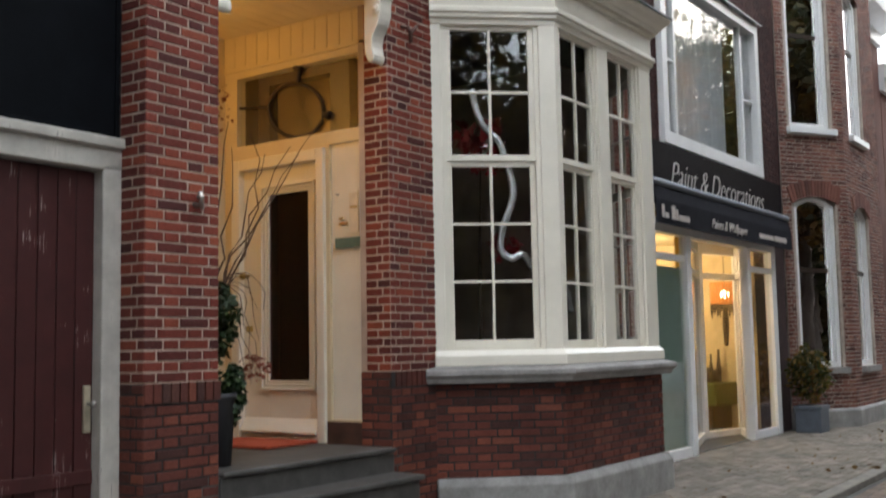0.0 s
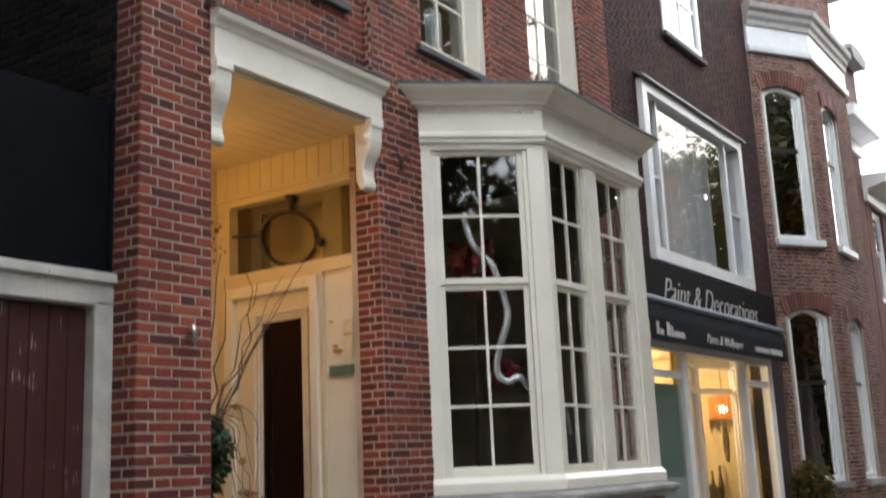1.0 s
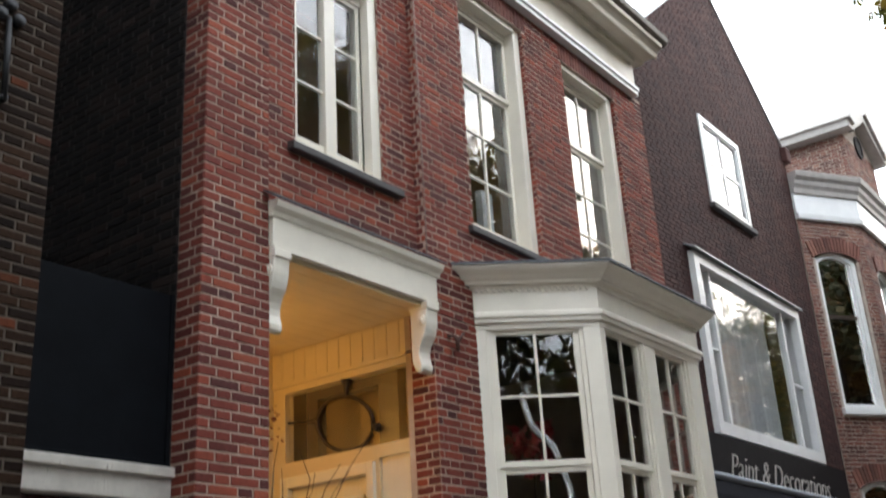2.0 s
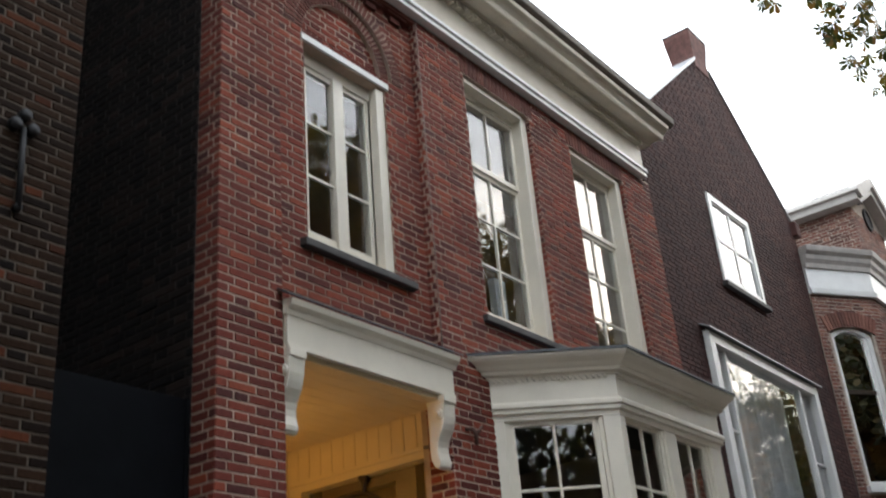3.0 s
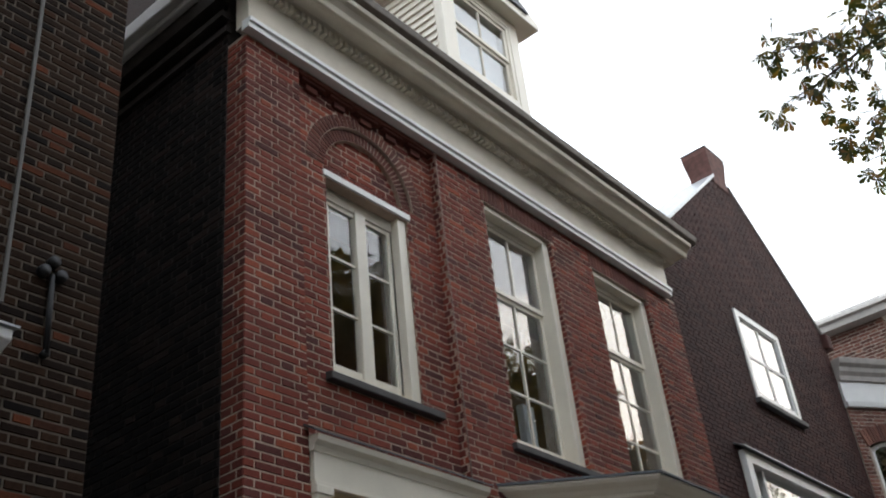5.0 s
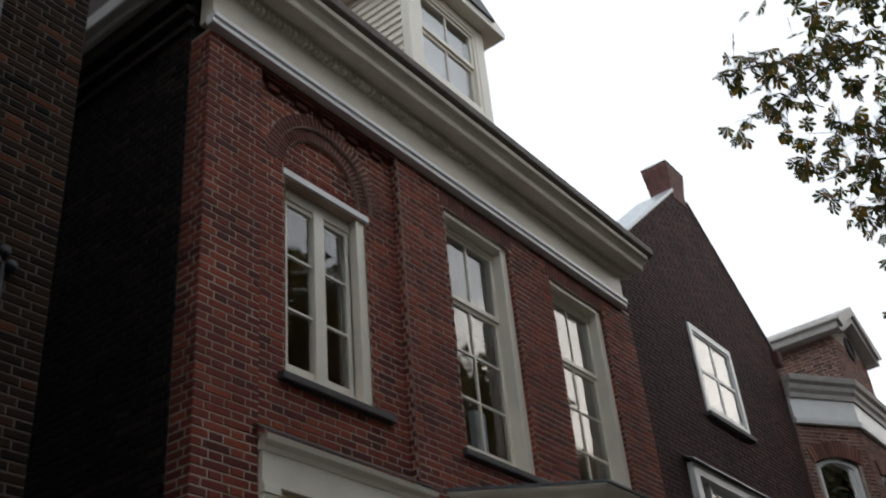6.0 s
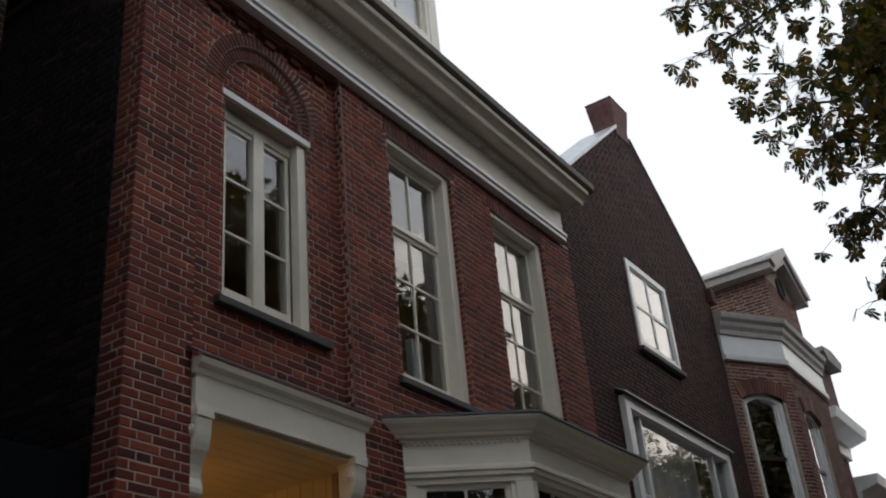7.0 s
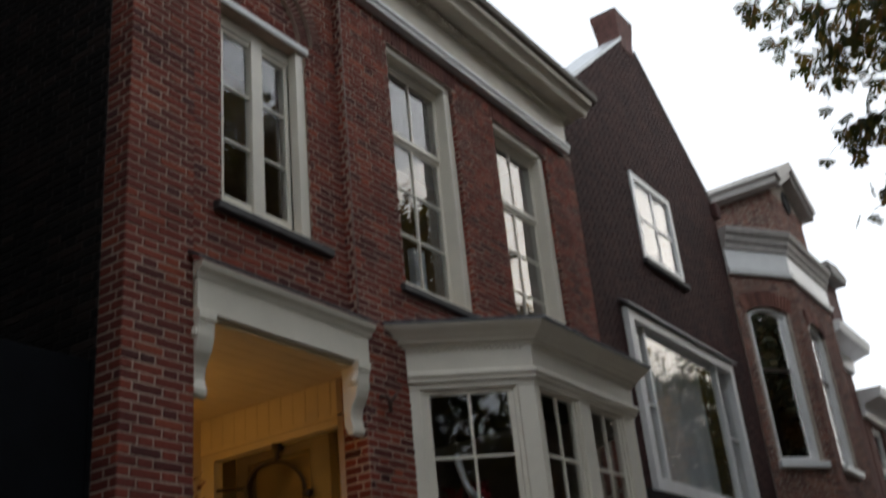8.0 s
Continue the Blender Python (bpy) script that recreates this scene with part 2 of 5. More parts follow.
FLOWER = plain_mat("red_petals", (0.40, 0.02, 0.03), 0.6)
SHADE = glow_mat("lit_lamp_shade", (0.55, 0.17, 0.03), 0.45)
BULB = glow_mat("lit_bulb", (1.0, 0.8, 0.5), 14.0)
PALE = plain_mat("pale_lamp_shade", (0.85, 0.83, 0.78), 0.8)
TARMAC = plain_mat("far_ground", (0.07, 0.065, 0.06), 0.9, var=0.4, scale=2, grain=60, relief=0.5)

# ---- mesh helpers ----


class Build:
    """Collects boxes, prisms and tubes in a local frame and becomes one mesh."""

    def __init__(self, m=None):
        self.v, self.f, self.m = [], [], m or Matrix()

    def pts(self, some):
        n = len(self.v)
        self.v += [tuple(self.m @ Vector(p)) for p in some]
        return n

    def box(self, x0, y0, z0, x1, y1, z1):
        n = self.pts([(x, y, z) for z in (z0, z1) for y in (y0, y1) for x in (x0, x1)])
        self.f += [tuple(n + i for i in q) for q in ((0, 2, 3, 1), (4, 5, 7, 6), (0, 1, 5, 4), (2, 6, 7, 3), (0, 4, 6, 2), (1, 3, 7, 5))]
        return self

    def prism(self, profile, a, b, axis="x"):
        """A closed outline swept from a to b along an axis; the outline is in the other two axes, in order."""
        put = {"x": lambda s, p: (s, p[0], p[1]), "y": lambda s, p: (p[0], s, p[1]), "z": lambda s, p: (p[0], p[1], s)}[axis]
        k = len(profile)
        n = self.pts([put(a, p) for p in profile] + [put(b, p) for p in profile])
        self.f += [(n + i, n + (i + 1) % k, n + k + (i + 1) % k, n + k + i) for i in range(k)]
        self.f += [tuple(n + i for i in reversed(range(k))), tuple(n + k + i for i in range(k))]
        return self

    def sweep(self, profile, path, closed_ends=True):
        """An outline of (out, z) swept along a line of plan points (x, y), mitred; out is to the right of the way."""
        k, rings = len(profile), []
        for i, p in enumerate(path):
            p = Vector(p)
            d0 = (p - Vector(path[i - 1])).normalized() if i else None
            d1 = (Vector(path[i + 1]) - p).normalized() if i + 1 < len(path) else None
            n0, n1 = (Vector((d.y, -d.x)) if d else None for d in (d0, d1))
            nn = (n0 + n1).normalized() if n0 and n1 else (n0 or n1)
            s = 1 / max(nn.dot(n0 or n1), 0.3)
            rings.append(self.pts([(p.x + nn.x * s * o, p.y + nn.y * s * o, z) for o, z in profile]))
        for a, b in zip(rings, rings[1:]):
            self.f += [(a + i, b + i, b + (i + 1) % k, a + (i + 1) % k) for i in range(k)]
        if closed_ends:
            self.f += [tuple(rings[0] + i for i in range(k)), tuple(rings[-1] + i for i in reversed(range(k)))]
        return self

    def tube(self, path, radius, sides=8):
        rings, radii = [], radius if isinstance(radius, (list, tuple)) else [radius] * len(path)
        for i, p in enumerate(path):
            p = Vector(p)
            d = (Vector(path[min(i + 1, len(path) - 1)]) - Vector(path[max(i - 1, 0)])).normalized()
            a = d.cross(Vector((0.13, 0.31, 0.94)) if abs(d.z) < 0.9 else Vector((1, 0.1, 0))).normalized()
            b = d.cross(a)
            rings.append(self.pts([p + radii[i] * (math.cos(w) * a + math.sin(w) * b) for w in (2 * math.pi * s / sides for s in range(sides))]))
        for a, b in zip(rings, rings[1:]):
            self.f += [(a + s, a + (s + 1) % sides, b + (s + 1) % sides, b + s) for s in range(sides)]
        self.f += [tuple(rings[0] + s for s in reversed(range(sides))), tuple(rings[-1] + s for s in range(sides))]
        return self

    def lathe(self, at, profile, sides=20):
        """An outline of (radius, height) turned round an upright axis at a place."""
        x, y, z = at
        k = len(profile)
        n = self.pts([(x + r * math.cos(2 * math.pi * s / sides), y + r * math.sin(2 * math.pi * s / sides), z + h) for s in range(sides) for r, h in profile])
        self.f += [(n + s * k + i, n + (s + 1) % sides * k + i, n + (s + 1) % sides * k + i + 1, n + s * k + i + 1) for s in range(sides) for i in range(k - 1)]
        return self

    def leaf(self, at, way, up, length, width):
        side = way.cross(up).normalized() * width * 0.5
        a = Vector(at)
        n = self.pts([a, a + way * length * 0.55 + side + up * 0.04 * length, a + way * length, a + way * length * 0.55 - side + up * 0.04 * length])
        self.f += [(n, n + 1, n + 2, n + 3)]
        return self

    def leaflet(self, at, way, up, length, width):
        """A rounded leaflet, broadest towards its tip, slightly folded and drooping."""
        s = way.cross(up).normalized() * width * 0.5
        a, d = Vector(at), up * (0.06 * length)
        n = self.pts([a, a + way * length * 0.42 + s * 0.55 + d, a + way * length * 0.74 + s + d * 0.6, a + way * length * 0.93 + s * 0.55, a + way * length, a + way * length * 0.93 - s * 0.55, a + way * length * 0.74 - s + d * 0.6, a + way * length * 0.42 - s * 0.55 + d])
        self.f += [tuple(n + i for i in range(8))]
        return self

    def mesh(self, name, material, smooth=False):
        me = bpy.data.meshes.new(name)
        me.from_pydata(self.v, [], self.f)
        me.materials.append(material)
        if smooth:
            me.shade_smooth()
        return me


def part(name, b, material, parent=None, label="", bevel=0.0, smooth=False, kind=""):
    ob = new(name, b.mesh(name, material, smooth))
    ob.parent = parent
    if bevel:
        mod = ob.modifiers.new("worn_edge", "BEVEL")
        mod.width, mod.segments, mod.limit_method = bevel, 2, "ANGLE"
    return tagged(ob, label=label, kind=kind)


def thing(name, at, label, category, group="", kind=""):
    ob = new(name)
    ob.location = at
    ob.empty_display_size = 0.2
    bpy.context.view_layer.update()
    return tagged(ob, label, category, group, kind)


def under(ob, *parts):
    """Hang parts, built in the world's frame, under a thing that stands elsewhere."""
    for p in parts:
        p.parent, p.matrix_parent_inverse = ob, ob.matrix_world.inverted()


def house(name, label):
    return tagged(new(name), label, "house")


def wall_frame(x, y, dx=1.0, dy=0.0):
    """Along a wall: x runs along it, y into the building, z up."""
    d = Vector((dx, dy)).normalized()
    return Matrix(((d.x, -d.y, 0, x), (d.y, d.x, 0, y), (0, 0, 1, 0), (0, 0, 0, 1)))


COURSE, LONG, JOINT = 0.0615, 0.213, 0.012


def spans(a, b, cuts):
    out = [(a, b)] if b - a > 0.012 else []
    for c, d in cuts:
        out = [s for p, q in out for s in ((p, min(q, c)), (max(p, d), q)) if s[1] - s[0] > 0.012]
    return out


def brick_rows(width, z0, z1, cut, seed=0, course=COURSE, long=LONG, shift=0.0):
    """Flemish bond: yields (a, b, z, height) of every brick of a wall, less what cut(z) takes away."""
    rnd = random.Random(seed)
    row, z = 0, z0
    while z < z1 - 0.01:
        h = min(course, z1 - z) - JOINT
        x = -(0.0 if row % 2 else 0.165) + shift - long * 2
        turn = 0
        while x < width:
            size = long if turn % 2 == 0 else 0.105 * long / 0.215
            for a, b in spans(max(x, 0), min(x + size, width), cut(z + h / 2)):
                yield a, b, z + rnd.uniform(-0.0012, 0.0012), h
            x += size + JOINT
            turn += 1
        z, row = z + course, row + 1


def brick_face(parent, m, width, z0, z1, material, cut=lambda z: (), seed=0, proud=0.004, pick=None, course=COURSE, long=LONG, shift=0.0, name="brick"):
    """The bricks of a wall face, proud of its mortar. pick(x, z): the ones that are objects of their own; the rest are joined."""
    rest, shared, count = Build(m), {}, 0
    rnd = random.Random(seed + 7)
    for a, b, z, h in brick_rows(width, z0, z1, cut, seed, course, long, shift):
        p = proud + rnd.uniform(-0.0015, 0.002)
        if pick and count < 300 and pick(a, z):
            key = (round(b - a, 3), round(h, 3))
            if key not in shared:
                w, hh = key
                one = Build()
                c = 0.003
                one.pts([(0, 0, 0), (w, 0, 0), (w, 0, hh), (0, 0, hh), (c, -proud, c), (w - c, -proud, c), (w - c, -proud, hh - c), (c, -proud, hh - c)])
                one.f += [(4, 5, 6, 7), (0, 1, 5, 4), (1, 2, 6, 5), (2, 3, 7, 6), (3, 0, 4, 7)]
                shared[key] = one.mesh(name, material)
            ob = new(name, shared[key])
            ob.parent = parent
            ob.matrix_basis = m @ pose(a, rnd.uniform(-0.001, 0.001), z)
            count += 1
            continue
        c = 0.003
        n = rest.pts([(a, 0, z), (b, 0, z), (b, 0, z + h), (a, 0, z + h), (a + c, -p, z + c), (b - c, -p, z + c), (b - c, -p, z + h - c), (a + c, -p, z + h - c)])
        rest.f += [(n + 4, n + 5, n + 6, n + 7), (n, n + 1, n + 5, n + 4), (n + 1, n + 2, n + 6, n + 5), (n + 2, n + 3, n + 7, n + 6), (n + 3, n, n + 4, n + 7)]
    return part("brickwork", rest, material, parent, kind="stuff")


def slab(parent, m, width, z0, z1, cuts, thick, material, name="wall"):
    """A wall with rectangular openings (x0, x1, z0, z1) right through it."""
    b = Build(m)
    xs = sorted({0, width, *(v for c in cuts for v in c[:2] if 0 < v < width)})
    zs = sorted({z0, z1, *(v for c in cuts for v in c[2:] if z0 < v < z1)})
    full = {(i, k) for i in range(len(xs) - 1) for k in range(len(zs) - 1)
            if not any(c[0] < (xs[i] + xs[i + 1]) / 2 < c[1] and c[2] < (zs[k] + zs[k + 1]) / 2 < c[3] for c in cuts)}
    nz = len(zs)
    n = b.pts([(x, y, z) for y in (0, thick) for x in xs for z in zs])
    at = lambda i, k, back: n + back * len(xs) * nz + i * nz + k
    for i, k in sorted(full):
        b.f += [(at(i, k, 0), at(i + 1, k, 0), at(i + 1, k + 1, 0), at(i, k + 1, 0)), (at(i, k, 1), at(i, k + 1, 1), at(i + 1, k + 1, 1), at(i + 1, k, 1))]
        for (di, dk), p, q in (((-1, 0), (i, k), (i, k + 1)), ((1, 0), (i + 1, k + 1), (i + 1, k)), ((0, -1), (i + 1, k), (i, k)), ((0, 1), (i, k + 1), (i + 1, k + 1))):
            if (i + di, k + dk) not in full:
                b.f.append((at(*p, 0), at(*q, 0), at(*q, 1), at(*p, 1)))
    return part(name, b, material, parent)


def rect_cut(*rects):
    return lambda z: [(a, b) for a, b, p, q in rects if p < z < q]


def sash_window(parent, m, w, h, cols, rows, material, fw=0.06, depth=0.09, bar=0.022, rail=None, label="", name="window", meeting=0.05, glass=GLASS, stile=0.045, sub_panes=True):
    """A window in a local frame: outer frame, one or two sashes, glazing bars and single panes. rail: height of the meeting rail."""
    win = tagged(slab(parent, m, w, 0, h, [(fw, w - fw, fw, h - fw)], depth, material, name), label)
    areas = [(fw, h - fw, 0.0)] if rail is None else [(fw, rail, 0.025), (rail, h - fw, 0.0)]
    for n, (z0, z1, back) in enumerate(areas):
        s = Build(m)
        y0, y1 = 0.018 + back, 0.055 + back
        st = stile
        a, c = fw, w - fw
        s.box(a, y0, z0, a + st, y1, z1), s.box(c - st, y0, z0, c, y1, z1)
        lo = st * 1.5 if n == 0 else meeting
        s.box(a + st, y0, z0, c - st, y1, z0 + lo), s.box(a + st, y0, z1 - st, c - st, y1, z1)
        part("sash", s, material, win, bevel=0.003)
        gx0, gx1, gz0, gz1 = a + st, c - st, z0 + lo, z1 - st
        rws = rows if isinstance(rows, int) else rows[n]
        for i in range(1, cols):
            x = gx0 + (gx1 - gx0) * i / cols
            part("glazing_bar", Build(m).box(x - bar / 2, y0 + 0.004, gz0, x + bar / 2, y1 - 0.004, gz1), material, win, bevel=0.003)
        for j in range(1, rws):
            z = gz0 + (gz1 - gz0) * j / rws
            part("glazing_bar", Build(m).box(gx0, y0 + 0.006, z - bar / 2, gx1, y1 - 0.006, z + bar / 2), material, win, bevel=0.003)
        for i in range(cols):
            for j in range(rws):
                x0, x1 = gx0 + (gx1 - gx0) * i / cols, gx0 + (gx1 - gx0) * (i + 1) / cols
                p0, p1 = gz0 + (gz1 - gz0) * j / rws, gz0 + (gz1 - gz0) * (j + 1) / rws
                tilt = random.Random(int(1000 * (x0 + p0 * 7 + w * 3))).uniform(-0.0025, 0.0025)
                pane = Build(m @ pose(x0, (y0 + y1) / 2 + tilt, p0))
                pane.box(0, 0, 0, x1 - x0, 0.004, p1 - p0)
                part("pane", pane, glass, win).visible_shadow = False
    return win

# ---- ground ----
ground = part("ground", Build().box(-400, -400, -0.5, 400, 400, -0.07), TARMAC)
tagged(ground, "dark street ground reaching the horizon", "ground", kind="structure")
pavement = part("pavement", Build().box(-12, -2.06, -0.3, 40, 0.6, -0.012), MORTAR_O)
tagged(pavement, "worn beige brick pavement along the house fronts", "pavement", kind="structure")
kerb = part("kerb", Build().box(-12, -2.2, -0.3, 40, -2.06, -0.004), KERBSTONE, bevel=0.012)
tagged(kerb, "worn grey stone kerb beside the pavement", "kerb", kind="structure")
road = part("road", Build().box(-40, -7.4, -0.3, 60, -2.2, -0.075), TARMAC)
tagged(road, "brown brick street beside the kerb", "road", kind="structure")

# ---- the red brick house ----
home = house("townhouse", "red brick townhouse with white bay window and lit porch")
W = 6.56
FRONT = wall_frame(0, 0)
ENTR, BAY = (0.55, 2.24, -1, 3.98), (2.82, 6.0, -1, 4.36)
PANEL = (0.54, 2.20, 4.02, 7.50)
W1, W2, W3 = (0.87, 1.82, 4.90, 6.60), (2.88, 3.97, 4.84, 7.27), (4.72, 5.86, 4.84, 7.27)
CX, SZ, R1, R2, R3 = 1.345, 6.72, 0.685, 0.565, 0.455
facade = slab(home, FRONT @ pose(0, 0.001, 0), W, 1.16, 4.40, [ENTR, BAY, PANEL], 0.28, MORTAR, "front_wall")
slab(home, FRONT @ pose(0, 0.001, 0), W, 4.401, 7.52, [PANEL, W2, W3], 0.28, MORTAR_UP, "upper_front_wall")
slab(home, FRONT @ pose(0, 0.001, 0), W, 0, 1.159, [ENTR, BAY], 0.28, MORTAR_D, "plinth_wall")
panel_wall = slab(home, FRONT @ pose(0.54, 0.081, 0), 1.66, 4.02, 7.50, [(W1[0] - 0.54, W1[1] - 0.54, W1[2], W1[3]), (CX - 0.54 - R1, CX - 0.54 + R1, 6.66, SZ + R1)], 0.2, MORTAR_UP, "recessed_wall_panel")
slab(home, wall_frame(0, 7.0, 0, -1) @ pose(0, -0.004, 0), 6.782, 0, 8.3, [], 0.2, TARRED, "side_wall")
part("party_wall", Build().box(W - 0.2, 0.3, 0, W - 0.02, 7, 8.3), MORTAR, home)
part("rear_wall", Build().box(0, 7, 0, W, 7.2, 8.3), MORTAR, home)
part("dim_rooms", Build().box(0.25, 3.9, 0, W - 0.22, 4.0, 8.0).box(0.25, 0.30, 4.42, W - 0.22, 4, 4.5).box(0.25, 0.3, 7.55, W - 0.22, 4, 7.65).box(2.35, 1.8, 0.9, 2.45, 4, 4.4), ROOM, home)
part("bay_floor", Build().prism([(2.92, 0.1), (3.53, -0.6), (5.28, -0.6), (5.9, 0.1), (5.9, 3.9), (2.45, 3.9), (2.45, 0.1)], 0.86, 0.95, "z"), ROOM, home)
# Added wall whose brown imitates the foliage reflection in the windows.
part("room_back_wall", Build().box(0.25, 1.7, 4.5, W - 0.22, 1.75, 7.55), WARMROOM, home)

# cornice: architrave, frieze, dentils, gutter box
part("architrave", Build().prism([(0.0, 7.50), (-0.085, 7.50), (-0.085, 7.545), (-0.105, 7.555), (-0.105, 7.595), (0.0, 7.605)], -0.05, 6.38), WHITE, home, bevel=0.004)
part("frieze", Build().prism([(0.1, 7.59), (-0.045, 7.60), (-0.05, 7.965), (0.1, 8.0)], -0.02, 6.40), DARKCREAM, home)
one_dentil = Build().box(0, -0.115, 7.925, 0.036, -0.04, 8.0).mesh("dentil", DARKCREAM)
for i in range(103):
    d = new("dentil", one_dentil)
    d.parent, d.location = home, (-0.01 + i * 0.062, 0, 0)
part("cornice", Build().prism([(0.1, 8.005), (-0.10, 8.005), (-0.13, 8.03), (-0.22, 8.035), (-0.26, 8.03), (-0.27, 8.005), (-0.29, 8.01), (-0.305, 8.06), (-0.34, 8.10), (-0.38, 8.12), (-0.39, 8.165), (0.1, 8.18)], -0.28, 6.58), DARKCREAM, home, bevel=0.004)
part("gutter_edge", Build().prism([(0.1, 8.165), (-0.395, 8.165), (-0.43, 8.20), (-0.44, 8.275), (-0.42, 8.285), (0.1, 8.285)], -0.32, 6.66), GUTTER, home, bevel=0.008)
part("side_gutter", Build().box(-0.22, 0.45, 8.22, 0.05, 7.0, 8.40).box(-0.16, 0.45, 8.14, 0.05, 7.0, 8.22), WHITE, home, bevel=0.02)
for out, z0, z1 in ((0.04, 7.66, 7.72), (0.08, 7.80, 7.86), (0.11, 7.98, 8.14)):
    part("side_corbel", Build().box(-out, 0.2, z0, 0.02, 7, z1), TARRED, home)
part("roof", Build().prism([(-0.30, 8.27), (7.2, 8.27), (3.4, 12.4)], -0.02, W), TILE, home)

# dormer
dm = Build().box(2.62, 0.0, 8.6, 2.80, 0.12, 10.32).box(3.88, 0.0, 8.6, 4.05, 0.12, 10.32).box(2.80, 0.0, 8.6, 3.88, 0.12, 9.02).box(2.80, 0.0, 10.20, 3.88, 0.12, 10.32)
dormer = part("dormer", dm, CREAM, home, "cream dormer with a sash window above the cornice", bevel=0.004)
for i in range(16):
    z = 8.65 + i * 0.105
    part("weatherboard", Build().prism([(2.63, z), (2.60, z), (2.625, z + 0.11)], 0.1, 3.2, "y"), CREAM, dormer)
    part("weatherboard", Build().prism([(4.04, z), (4.07, z), (4.045, z + 0.11)], 0.1, 3.2, "y"), CREAM, dormer)
part("dormer_roof", Build().prism([(2.40, 10.32), (4.30, 10.32), (4.33, 10.42), (3.35, 10.95), (2.37, 10.42)], -0.16, 3.4, "y"), CREAM, dormer, bevel=0.01)
part("dormer_tympanum", Build().prism([(2.62, 10.43), (4.08, 10.43), (3.35, 10.84)], -0.19, -0.158, "y"), LEAD, dormer)
sash_window(home, wall_frame(2.80, 0.01) @ pose(0, 0, 9.02), 1.08, 1.18, 2, (1, 1), CREAM, fw=0.05, rail=0.62)
part("curtain", Build().box(2.86, 0.16, 9.05, 3.82, 0.18, 10.15), CURTAIN, dormer)

# first floor windows
def reveal_window(o, y, cols, rows, rail, front=0.15, past=0.11):
    w, h = o[1] - o[0], o[3] - o[2]
    win = sash_window(home, wall_frame(o[0], y) @ pose(0, 0, o[2]), w, h, cols, rows, CREAM, fw=0.10, depth=0.12, rail=rail, stile=0.04)
    part("window_sill", Build().prism([(y + 0.02, o[2] - 0.085), (y - front, o[2] - 0.085), (y - front, o[2] - 0.025), (y + 0.02, o[2] - 0.002)], o[0] - 0.08, o[1] + past), SILLSTONE, win, "dark stone sill", bevel=0.008)
    return win

w1 = reveal_window(W1, 0.18, 2, 3, None, 0.165, 0.18)
part("centre_mullion", Build().box(1.285, 0.172, 4.97, 1.405, 0.25, 6.53), CREAM, w1, bevel=0.006)
part("lintel", Build().box(W1[0] - 0.03, 0.065, 6.612, W1[1] + 0.03, 0.2, 6.672), WHITE, home, bevel=0.004)
w2 = reveal_window(W2, 0.14, 2, (3, 1), 1.60, 0.19)
w3 = reveal_window(W3, 0.14, 2, (3, 1), 1.60, 0.19)
for o, win, y in ((W1, w1, 0.10), (W2, w2, 0.045), (W3, w3, 0.045)):
    part("jamb", Build().box(o[1] - 0.10, y, o[2], o[1] - 0.003, y + 0.10, o[3]), CREAM, win, bevel=0.004)
for o, win in ((W2, w2), (W3, w3)):
    part("head_board", Build().box(o[0] + 0.003, 0.03, o[3] - 0.05, o[1] - 0.101, 0.139, o[3] - 0.003), CREAM, win, bevel=0.004)
part("wall_wire", Build().tube([(2.203, -0.010, 4.32), (2.206, -0.012, 5.6), (2.203, -0.010, 7.48)], 0.0045, 6), plain_mat("pale_wire", (0.34, 0.28, 0.24), 0.7), home, smooth=True)
part("curtain", Build().box(3.55, 0.35, 4.9, 3.72, 0.42, 5.5), CURTAIN, home)

# porch
DOORW = wall_frame(2.26, 1.75, 0, -1)
part("porch_wall", Build().box(0.30, 1.75, 0.3, 2.4, 1.9, 4.1).box(0.42, 0.28, 0.3, 0.55, 1.75, 4.1), PORCH, home)
dw = slab(home, DOORW, 1.53, 0.60, 4.0, [(0.10, 1.11, 0.62, 2.90), (0.14, 1.46, 3.02, 3.60), (1.15, 1.50, 0.80, 2.92)], 0.10, PORCH, "door_wall")
part("side_panel", Build(DOORW).box(1.15, 0.025, 0.80, 1.50, 0.05, 2.92), CREAM, dw, bevel=0.004)
part("skirting", Build(DOORW).box(1.115, -0.006, 0.60, 1.53, 0.0, 0.785), SKIRT, dw)
door_f = part("door_frame", Build(DOORW).box(0.10, -0.03, 0.62, 0.19, 0.09, 2.90).box(1.03, -0.03, 0.62, 1.11, 0.09, 2.90).box(0.19, -0.03, 2.81, 1.03, 0.09, 2.90).box(0.19, -0.01, 0.62, 1.03, 0.1, 0.67), CREAM, home, bevel=0.008)
leaf = Build(DOORW).box(0.19, 0.03, 0.67, 0.47, 0.075, 2.81).box(0.91, 0.03, 0.67, 1.03, 0.075, 2.81).box(0.47, 0.03, 2.59, 0.91, 0.075, 2.81).box(0.47, 0.03, 0.67, 0.91, 0.075, 1.09)
door = part("front_door", leaf, CREAM, home, "cream front door with a tall dark glass panel", bevel=0.004)
mould = Build(DOORW)
for a, dpt in ((0.075, 0.0), (0.045, 0.012), (0.02, 0.02)):
    mould.box(0.47 - a, dpt, 1.09 - a, 0.47 - a + 0.022, 0.04, 2.59 + a).box(0.91 + a - 0.022, dpt, 1.09 - a, 0.91 + a, 0.04, 2.59 + a)
    mould.box(0.47 - a, dpt, 2.59 + a - 0.022, 0.91 + a, 0.04, 2.59 + a).box(0.47 - a, dpt, 1.09 - a, 0.91 + a, 0.04, 1.09 - a + 0.022)
